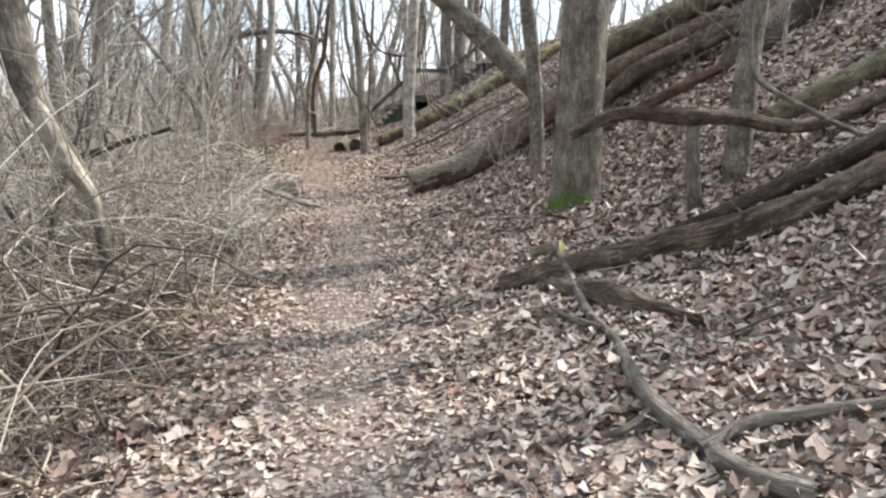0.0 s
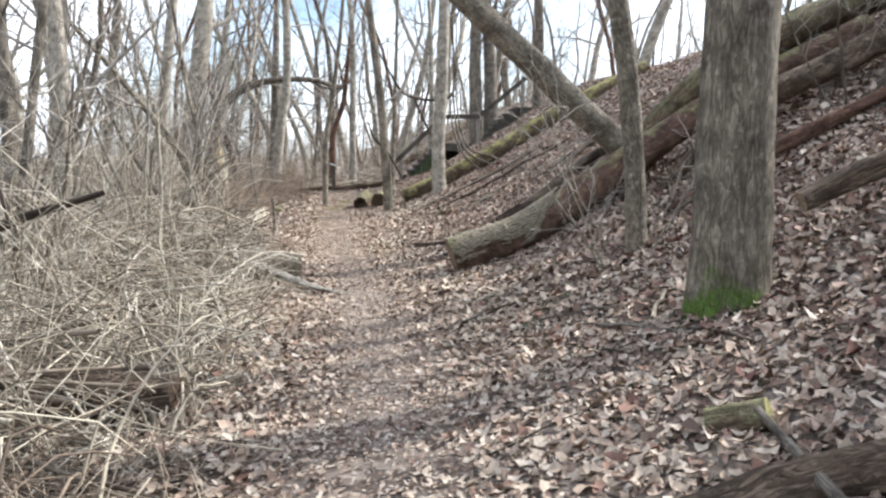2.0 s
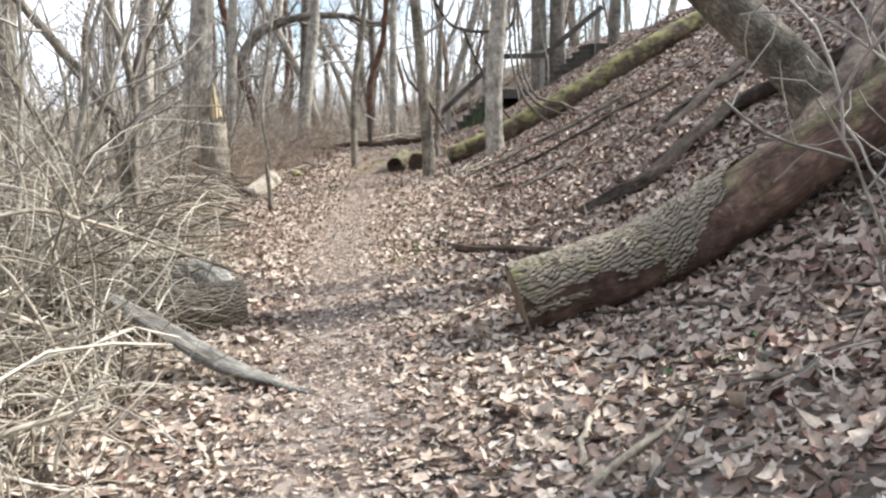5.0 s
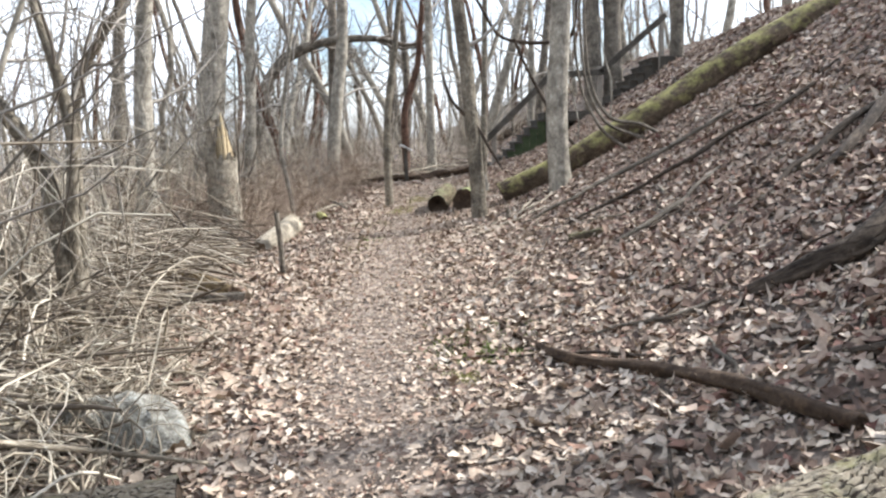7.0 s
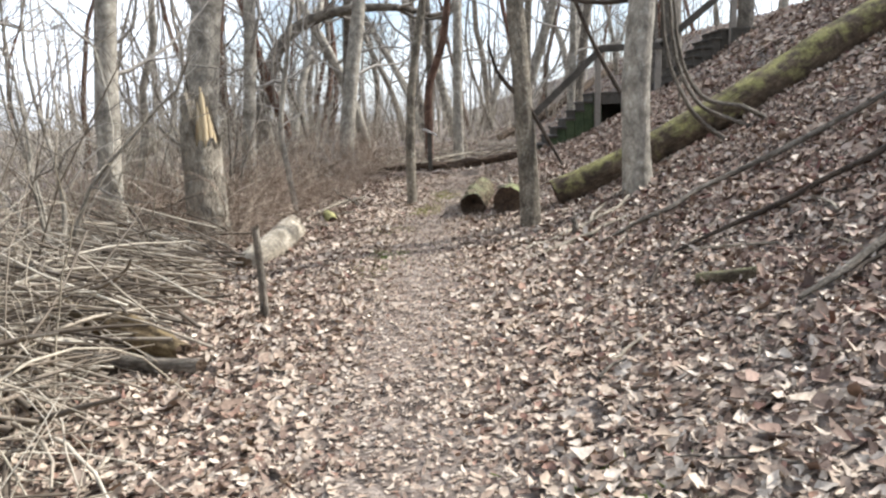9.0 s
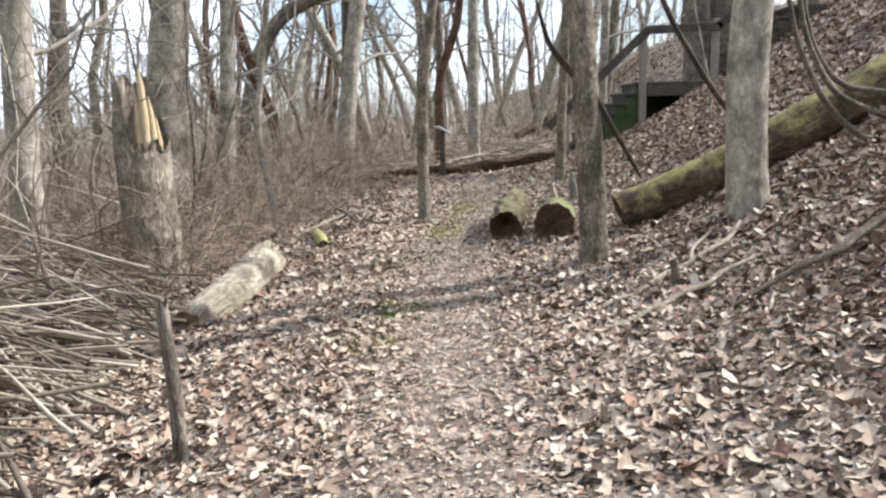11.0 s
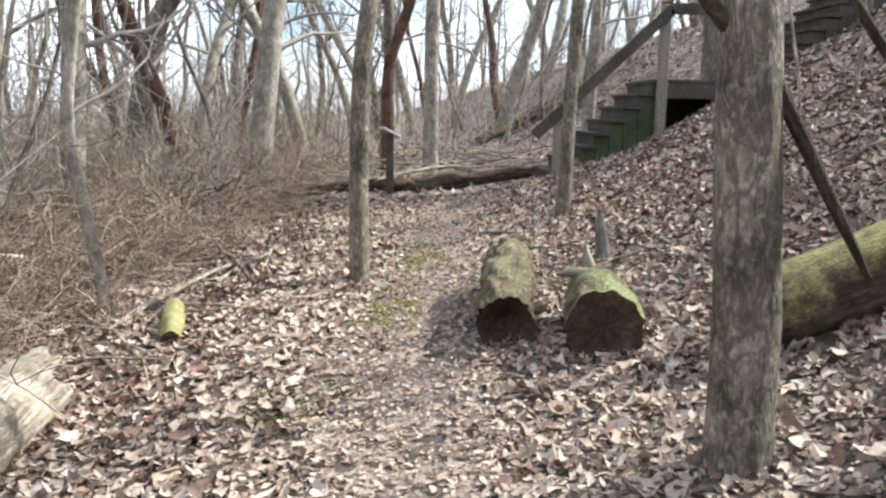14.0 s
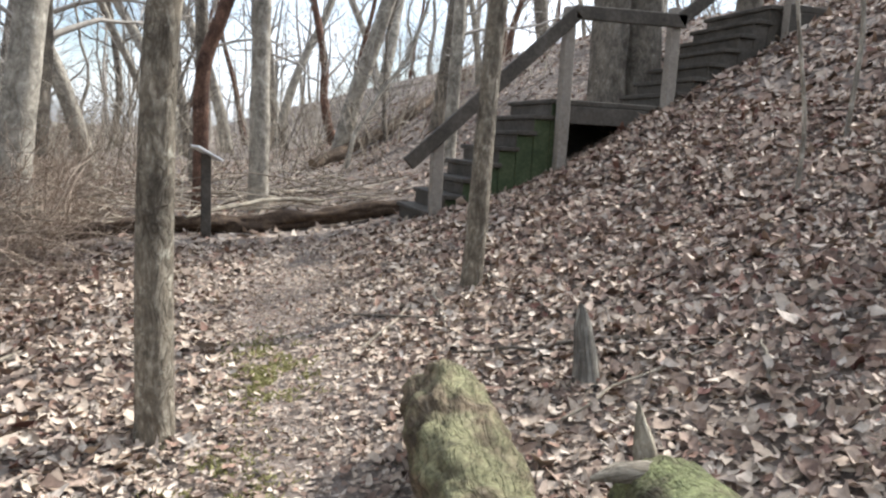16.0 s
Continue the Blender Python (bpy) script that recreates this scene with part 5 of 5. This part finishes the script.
# ---------- sign post ----------
sign = thing("sign_post", "dark wooden trail post with a slanted white panel", "sign", at=on(0.02, 30.1))
sgz = ground_z(0.02, 30.1)
part("post", bm_mesh("post", box((0.11, 0.11, 1.05), (0.02, 30.1, sgz + 0.4)), TIMBER), sign)
part("panel", bm_mesh("panel", box((0.32, 0.24, 0.025), (0.03, 30.06, sgz + 0.93), 20, 28), WHITE_PANEL), sign, "slanted white sign panel")


# ---------- undergrowth ----------
def edge(y):
    """Where the thicket meets the trail."""
    return np.interp(y, [0, 3, 4.8, 8, 11, 14.8, 17.8, 20, 23, 28, 31, 34], [-1.1, -0.85, -0.6, -0.45, -0.5, -0.95, -1.75, -2.15, -2.3, -1.65, -1.15, -2.0])


def arcs(rng, x, y, z, length, lift, k=8, bend=0.28, wander=0.1, lean=None):
    """Arching stems from (x, y, z): they rise, bow over and come down."""
    n = len(x)
    az = rng.uniform(0, 2 * np.pi, n) if lean is None else lean
    d = np.stack([np.cos(az), np.sin(az), lift], -1)
    d /= np.linalg.norm(d, axis=1, keepdims=True)
    pts = np.zeros((n, k, 3))
    pts[:, 0] = np.stack([x, y, z], -1)
    for j in range(1, k):
        d = d + rng.normal(0, wander, (n, 3)) - np.array([0, 0, 1]) * (bend * rng.uniform(0.4, 1.5, n))[:, None]
        d /= np.linalg.norm(d, axis=1, keepdims=True)
        pts[:, j] = pts[:, j - 1] + d * (length / (k - 1))[:, None]
    floor = height(pts[:, :, 0], pts[:, :, 1]) + 0.02
    pts[:, :, 2] = np.maximum(pts[:, :, 2], floor)
    return pts


def thicket():
    rng = np.random.default_rng(200)
    shape = Shape()
    n = 3800
    y = rng.uniform(0.2, 14.5, n)
    x = edge(y) - 0.1 - rng.exponential(1.2, n)
    keep = x > -6
    x, y = x[keep], y[keep]
    n = len(x)
    depth = edge(y) - x
    length = rng.uniform(0.8, 2.6, n) * np.clip(0.4 + 0.5 * depth, 0.4, 1.2)
    pts = arcs(rng, x, y, height(x, y), length, rng.uniform(0.1, 1.8, n), 9, 0.22, 0.2)
    over = pts[:, :, 0] > (edge(pts[:, :, 1]) + 0.25)
    pit = (np.abs(pts[:, :, 1] - 6.9) < 0.75) & (pts[:, :, 0] > -1.5) & (pts[:, :, 2] > 0.12)
    pts = pts[(over.mean(1) < 0.15) & ((pit.mean(1) < 0.3) | (rng.random(len(pts)) < 0.25))]
    rad = rng.choice([0.0035, 0.005, 0.0075, 0.011], len(pts), p=[0.3, 0.34, 0.24, 0.12])[:, None] * np.linspace(1, 0.45, 9)[None]
    near = Shape()
    first = pts[:, 0, 1] < 6.6
    for group, chosen in ((near, first), (shape, ~first)):
        group.stems(pts[chosen], rad[chosen], 4)
        p2, r2 = sprout(rng, pts[chosen][::2], rad[chosen][::2], 2, 0.45, 0.7, 4, 0.25, 0.05, 0.2)
        group.stems(p2, np.maximum(r2, 0.0022), 3)
    tagged(new("bramble_thicket", near.mesh("bramble_thicket", STRAW)), "brown tangle of dead bramble stems", "thicket", kind="stuff")
    n = 380
    y = rng.uniform(3.0, 17.0, n)
    x = edge(y) - 0.55 - rng.gamma(1.6, 0.7, n)
    tall = arcs(rng, x, y, height(x, y), rng.uniform(1.4, 3.4, n), rng.uniform(1.2, 4.0, n), 11, 0.15, 0.2)
    tall = tall[(tall[:, :, 0] < edge(tall[:, :, 1]) + 0.1).all(1)]
    r_tall = rng.uniform(0.003, 0.0085, len(tall))[:, None] * np.linspace(1, 0.35, 11)[None]
    p3, r3 = sprout(rng, tall, r_tall, 4, 0.6, 0.65, 5, 0.2, 0.03, 0.25)
    shape.stems(tall, r_tall, 4).stems(p3, np.maximum(r3, 0.0022), 3)
    ob = new("bramble_thicket", shape.mesh("bramble_thicket", PALE_STEM))
    tagged(ob, "dense tangle of straw-coloured dead bramble stems", "thicket", kind="stuff")


def brush_pile():
    rng = np.random.default_rng(201)
    n = 3100
    y = np.where(rng.random(n) < 0.62, rng.uniform(13.0, 22.0, n), rng.uniform(1.0, 13.0, n))
    y = np.where(np.arange(n) < 2300, y, rng.uniform(21.5, 33.0, n))
    x = edge(y) - 0.2 - rng.gamma(2.0, 0.55, n)
    lean = rng.normal(-0.35, 0.6, n) + np.where(rng.random(n) < 0.5, np.pi, 0)
    heap = height(x, y) + rng.uniform(0, 0.55, n) * np.exp(-((edge(y) - x - 1.2) / 0.9) ** 2)
    length = rng.uniform(0.6, 2.4, n)
    pts = arcs(rng, x, y, heap, length, rng.normal(0.05, 0.18, n), 6, 0.03, 0.07, lean)
    keep = (pts[:, :, 0] < edge(pts[:, :, 1]) + 0.1).all(1)
    pts = pts[keep]
    rad = rng.choice([0.004, 0.008, 0.013, 0.02], len(pts), p=[0.4, 0.32, 0.2, 0.08])[:, None] * np.linspace(1, 0.45, 6)[None]
    n = 420
    y = rng.uniform(16.6, 21.0, n)
    x = rng.normal(-2.75, 0.65, n)
    top = 0.5 * np.exp(-((x + 2.9) / 0.9) ** 2)
    heaped = arcs(rng, x + 0.7, y, height(x, y) + rng.uniform(0.0, 1.0, n) * top, rng.uniform(1.0, 2.3, n), rng.normal(0.12, 0.1, n), 6, 0.015, 0.05, np.pi + rng.normal(-0.3, 0.35, n))
    heaped = heaped[(heaped[:, :, 0] < edge(heaped[:, :, 1]) + 0.35).all(1)]
    pts = np.concatenate([pts, heaped])
    rad = np.concatenate([rad, rng.uniform(0.005, 0.016, len(heaped))[:, None] * np.linspace(1, 0.5, 6)[None]])
    n = 420
    y = rng.uniform(28.5, 35.0, n)
    x = rng.uniform(-3.0, 2.4, n)
    ok = (y > 30.9) | (x < edge(y) - 0.1)
    x, y = x[ok], y[ok]
    end = arcs(rng, x, y, height(x, y) + rng.uniform(0.02, 0.3, len(x)), rng.uniform(0.6, 2.2, len(x)), rng.normal(0.1, 0.2, len(x)), 6, 0.04, 0.08)
    end = end[((end[:, :, 1] > 30.75) | (end[:, :, 0] < -0.7)).all(1)]
    pts = np.concatenate([pts, end])
    rad = np.concatenate([rad, rng.uniform(0.005, 0.014, len(end))[:, None] * np.linspace(1, 0.45, 6)[None]])
    ob = new("brush_pile", Shape().stems(pts, rad, 5).mesh("brush_pile", STICK))
    tagged(ob, "heap of dead sticks and cut branches beside the trail", "brush pile", kind="stuff")


def shrubs():
    rng = np.random.default_rng(202)
    n = 4200
    y = rng.uniform(21.5, 36, n)
    x = edge(y) - 0.15 - rng.exponential(1.6, n)
    keep = x > -9
    x, y = x[keep], y[keep]
    pts = arcs(rng, x, y, height(x, y), rng.uniform(0.5, 1.7, len(x)), rng.uniform(0.3, 2.2, len(x)), 8, 0.2, 0.24)
    rad = rng.choice([0.004, 0.006, 0.01], len(x), p=[0.4, 0.4, 0.2])[:, None] * np.linspace(1, 0.4, 8)[None]
    p2, r2 = sprout(rng, pts, rad, 4, 0.45, 0.7, 4, 0.25, 0.1, 0.25)
    ob = new("shrub_thicket", Shape().stems(pts, rad, 3).stems(p2, np.maximum(r2, 0.0028), 3).mesh("shrub_thicket", REDTWIG))
    tagged(ob, "tangled bare red-brown shrubs beside the trail", "shrubs", kind="stuff")


def undergrowth():
    rng = np.random.default_rng(203)
    n = 3300
    y = rng.uniform(2, 58, n)
    x = np.where(rng.random(n) < 0.75, edge(np.minimum(y, 34)) - 1.2 - rng.gamma(1.6, 5.0, n), rng.uniform(-8, 14, n))
    ok = ((y > 33) | (x < -2.5)) & (x > -34)
    x, y = x[ok], y[ok]
    pts = arcs(rng, x, y, height(x, y), rng.uniform(0.8, 3.2, len(x)), rng.uniform(1.0, 5.0, len(x)), 6, 0.12, 0.12)
    rad = rng.uniform(0.005, 0.013, len(x))[:, None] * np.linspace(1, 0.4, 6)[None]
    p2, r2 = sprout(rng, pts, rad, 4, 0.7, 0.7, 4, 0.25, 0.12, 0.25)
    ob = new("undergrowth", Shape().stems(pts, rad, 3).stems(p2, np.maximum(r2, 0.003), 3).mesh("undergrowth", PALE_STEM))
    tagged(ob, "pale dead undergrowth between the woodland trees", "undergrowth", kind="stuff")


def far_scrub():
    rng = np.random.default_rng(204)
    n = 900
    y = rng.uniform(34, 60, n)
    x = rng.uniform(-14, 5, n)
    pts = arcs(rng, x, y, height(x, y), rng.uniform(0.8, 2.8, n), rng.uniform(0.8, 5.0, n), 6, 0.12, 0.12)
    rad = rng.uniform(0.006, 0.016, n)[:, None] * np.linspace(1, 0.4, 6)[None]
    p2, r2 = sprout(rng, pts, rad, 4, 0.7, 0.7, 4, 0.25, 0.12, 0.25)
    ob = new("scrub", Shape().stems(pts, rad, 3).stems(p2, np.maximum(r2, 0.004), 3).mesh("scrub", STICK))
    tagged(ob, "bare grey-brown scrub in the woods past the stairs", "scrub", kind="stuff")


def cane(rng, name, label, category, group, x, y, length, lift, r, mat, bend, k=12):
    """One stem that stands out of the tangle."""
    pts = arcs(rng, np.array([x]), np.array([y]), np.array([ground_z(x, y) - 0.03]), np.array([length]), np.array([lift]), k, bend, 0.09, rng.uniform(0.4 * np.pi, 1.6 * np.pi, 1))
    owner = thing(name, label, category, group, at=tuple(pts[0, 0]))
    rad = r * np.linspace(1, 0.35, k)[None]
    body = part("stem", Shape().stems(pts, rad, 6).mesh("stem", mat), owner)
    p2, r2 = sprout(rng, pts, rad, 4, length * 0.25, 0.6, 5, 0.18, 0.0, 0.3)
    for one, r_one in zip(p2, np.maximum(r2, 0.002)):
        part("side_shoot", Shape().stems(one[None], r_one[None], 4).mesh("side_shoot", mat), body)


for n_arch, (knots, r) in enumerate((([(-2.2, 10.7, ground_z(-2.2, 10.7)), (-1.75, 10.85, 0.75), (-1.3, 11.08, 0.95), (-1.06, 11.33, 0.88), (-0.66, 11.88, 0.57), (-0.29, 12.37, 0.27)], [0.014, 0.014, 0.013, 0.012, 0.01, 0.007]),
                                     ([(-1.6, 11.05, ground_z(-1.6, 11.05)), (-1.37, 11.3, 0.565), (-1.19, 11.3, 0.79), (-0.86, 11.3, 0.96), (-0.73, 11.3, 1.02), (-0.5, 11.4, 1.05)], [0.012, 0.011, 0.01, 0.009, 0.007, 0.004]),
                                     ([(-1.6, 10.85, 0.2), (-1.26, 11.0, 0.28), (-0.96, 11.1, 0.34), (-0.78, 11.19, 0.43)], [0.016, 0.015, 0.013, 0.01]),
                                     ([(-1.08, 11.3, ground_z(-1.08, 11.3)), (-1.07, 11.33, 0.19), (-1.01, 11.33, 0.54), (-1.06, 11.33, 0.875), (-1.13, 11.33, 1.08), (-1.3, 11.4, 1.3)], [0.011, 0.011, 0.01, 0.009, 0.008, 0.004]))):
    owner = thing("bramble_cane", "long pale arching bramble cane over a sawn log", "bramble", "bramble canes", at=knots[0])
    limb_part(owner, "stem", knots, r, PALE_WOOD, 210 + n_arch, 8)
cane_rng = np.random.default_rng(205)
for n_cane in range(95):
    y = cane_rng.uniform(1.2, 15.5)
    x = float(edge(y)) - cane_rng.uniform(0.25, 1.7)
    cane(cane_rng, "bramble_cane", "long pale arching bramble cane", "bramble", "bramble canes", x, y, cane_rng.uniform(1.0, 2.6), cane_rng.uniform(0.4, 2.2), cane_rng.uniform(0.006, 0.012), (PALE_STEM if y > 5 else STRAW) if n_cane % 3 else STICK, 0.17)
for n_cane in range(70):
    y = cane_rng.uniform(1.5, 21.5)
    x = float(edge(y)) - cane_rng.uniform(0.3, 1.6)
    cane(cane_rng, "dead_stick", "dead grey stick lying in the brush", "stick", "sticks in the brush", x, y, cane_rng.uniform(0.8, 2.2), cane_rng.uniform(0.05, 0.5), cane_rng.uniform(0.009, 0.022), (GREY_BARK, STICK, DARK_BARK)[n_cane % 3], 0.05, 8)
thicket()
brush_pile()
shrubs()
undergrowth()
far_scrub()


# ---------- leaf litter ----------
def leaves(name, label, x, y, size, seed, lobes, curl=0.5, lift=0.03, tilt=0.32, mat=LEAF):
    rng = np.random.default_rng(seed)
    n = len(x)
    z = height(x, y) + rng.uniform(0.004, lift, n)
    e = 0.05
    gx, gy = (height(x + e, y) - height(x - e, y)) / (2 * e), (height(x, y + e) - height(x, y - e)) / (2 * e)
    nrm = np.stack([-gx, -gy, np.ones(n)], -1) + rng.normal(0, tilt, (n, 3)) * np.array([1, 1, 0.2])
    nrm /= np.linalg.norm(nrm, axis=1, keepdims=True)
    a = rng.uniform(0, 2 * np.pi, n)
    u = np.stack([np.cos(a), np.sin(a), np.zeros(n)], -1)
    u -= (u * nrm).sum(1, keepdims=True) * nrm
    u /= np.linalg.norm(u, axis=1, keepdims=True)
    w = np.cross(nrm, u)
    ang = np.arange(lobes) / lobes * 2 * np.pi
    r = np.where(np.arange(lobes) % 2 == 0, 1.0, 0.72)[None] * rng.uniform(0.5, 1.25, (n, lobes))
    px, py = r * np.cos(ang)[None], r * np.sin(ang)[None] * rng.uniform(0.3, 0.8, (n, 1))
    fold = rng.normal(0.45, 0.4, (n, 1)) * curl * 2
    cup = rng.normal(0.2, curl, (n, 1)) * px ** 2 + fold * np.abs(py) + rng.normal(0, 0.16, (n, lobes)) * curl * 2
    s = size[:, None]
    centre = np.stack([x, y, z], -1)
    ring = centre[:, None] + (px * s)[..., None] * u[:, None] + (py * s)[..., None] * w[:, None] + (cup * s)[..., None] * nrm[:, None]
    floor = height(ring[..., 0], ring[..., 1]) + 0.003
    ring[..., 2] = np.maximum(ring[..., 2], floor)
    verts = np.concatenate([centre[:, None], ring], 1).reshape(-1, 3)
    i, k = np.meshgrid(np.arange(n), np.arange(lobes), indexing="ij")
    base = i * (lobes + 1)
    tris = np.stack([base, base + 1 + k, base + 1 + (k + 1) % lobes], -1).reshape(-1, 3)
    ob = new(name, make_mesh(name, verts, [tris], None, mat, False))
    return tagged(ob, label, "ivy" if mat is GREEN_LEAF else "leaf litter", kind="stuff")


def litter():
    rng = np.random.default_rng(300)
    n = 200000
    y = 0.8 + 28.5 * rng.random(n)
    x = rng.uniform(-2.4, 5.2, n)
    centre = np.interp(y, [0, 5, 8, 12, 16, 22, 26, 30], [0.1, 0.15, 0.45, 0.35, 0.1, 0.1, 0.5, 1.0])
    trod = np.exp(-((x - centre) / 0.42) ** 2)
    keep = rng.random(n) > 0.2 * trod
    x, y, trod = x[keep], y[keep], trod[keep]
    size = rng.triangular(0.01, 0.026, 0.074, len(x)) * (1 - 0.58 * trod)
    # the darkened leaves also tone down the reddish, partly shaded thicket edge past y 21
    on_bank = rng.random(len(x)) < smooth(1.2, 3.2, x + 0.5 * (value_noise(x * 1.1, y * 1.1, 7) - 0.5)) * 0.85 + 0.6 * smooth(-0.5, -1.4, x) * smooth(21, 24, y)
    leaves("leaf_litter", "thick layer of curled tan fallen leaves on the trail", x[~on_bank], y[~on_bank], size[~on_bank], 301, 7, 0.36, 0.034, 0.27)
    leaves("leaf_litter", "brown and reddish fallen leaves on the bank, darkened for its shade", x[on_bank], y[on_bank], size[on_bank] * 1.1, 303, 7, 0.46, 0.046, 0.32, BANK_LEAF)
    k = 42000
    y = 1.0 + 29 * rng.random(k)
    x = np.interp(y, [0, 5, 8, 12, 16, 22, 26, 30], [0.1, 0.15, 0.45, 0.35, 0.1, 0.1, 0.5, 1.0]) + rng.normal(0, 0.7, k)
    leaves("leaf_fragments", "trodden flat leaf fragments on the trail", x, y, rng.uniform(0.012, 0.034, k), 304, 4, 0.15, 0.008, 0.1)
    m = 44000
    y = rng.uniform(0, 46, m)
    x = rng.uniform(-7, 11, m)
    far = (x > 5) | (y > 28.5) | (x < -2.2)
    x, y = x[far], y[far]
    x, y = np.concatenate([x, rng.uniform(5.0, 9.4, 26000)]), np.concatenate([y, rng.uniform(3, 33, 26000)])
    low = x < 2.6
    leaves("leaf_litter", "pale fallen leaves over the thicket floor", x[low], y[low], rng.uniform(0.04, 0.08, low.sum()), 302, 5, 0.35, 0.03, 0.25)
    leaves("leaf_litter", "fallen brown leaves over the upper bank", x[~low], y[~low], rng.uniform(0.045, 0.09, (~low).sum()), 305, 5, 0.4, 0.03, 0.3, BANK_LEAF)


litter()


# ---------- moss and low green plants ----------
def moss_patch(at, wide, deep, seed, mat=MOSS):
    """Low cushions of moss and short grass between the leaves."""
    rng = np.random.default_rng(seed)
    n = int(22000 * wide * deep) + 60
    x, y = at[0] + rng.normal(0, wide * 0.5, n), at[1] + rng.normal(0, deep * 0.55, n)
    tuft = value_noise(x * 9, y * 9, seed) > 0.42
    x, y = x[tuft], y[tuft]
    n = len(x)
    z = height(x, y)
    top = np.stack([x + rng.normal(0, 0.02, n), y + rng.normal(0, 0.02, n), z + rng.uniform(0.008, 0.024, n)], -1)
    base = np.stack([x, y, z - 0.005], -1)
    pts = np.stack([base, (base + top) / 2 + rng.normal(0, 0.004, (n, 3)), top], 1)
    rad = rng.uniform(0.003, 0.006, n)[:, None] * np.array([1.0, 0.9, 0.4])[None]
    ob = new("moss_patch", Shape().stems(pts, rad, 3).mesh("moss_patch", mat))
    tagged(ob, "patch of green moss among fallen leaves on the trail", "moss", kind="stuff")


for n_moss, (at, wide, deep) in enumerate((((0.93, 14.45), 0.3, 0.45), ((-0.37, 20.35), 0.25, 0.35), ((0.05, 24.05), 0.25, 0.5), ((-0.46, 22.35), 0.3, 0.3), ((0.8, 14.0), 0.15, 0.25), ((-0.45, 19.6), 0.2, 0.25), ((0.35, 25.6), 0.25, 0.5))):
    moss_patch(at, wide, deep, 400 + n_moss, MOSS if n_moss in (0, 1) else YELLOW_MOSS)

ivy_rng = np.random.default_rng(450)
for n_ivy, (x, y) in enumerate(((1.55, 8.2), (1.95, 10.2), (2.2, 10.0), (1.9, 8.6), (2.9, 7.4))):
    leaves("ivy_patch", "small green ivy leaves creeping over the litter", x + ivy_rng.normal(0, 0.09, 26), y + ivy_rng.normal(0, 0.09, 26), ivy_rng.uniform(0.015, 0.03, 26), 451 + n_ivy, 6, 0.2, 0.06, 0.4, GREEN_LEAF)
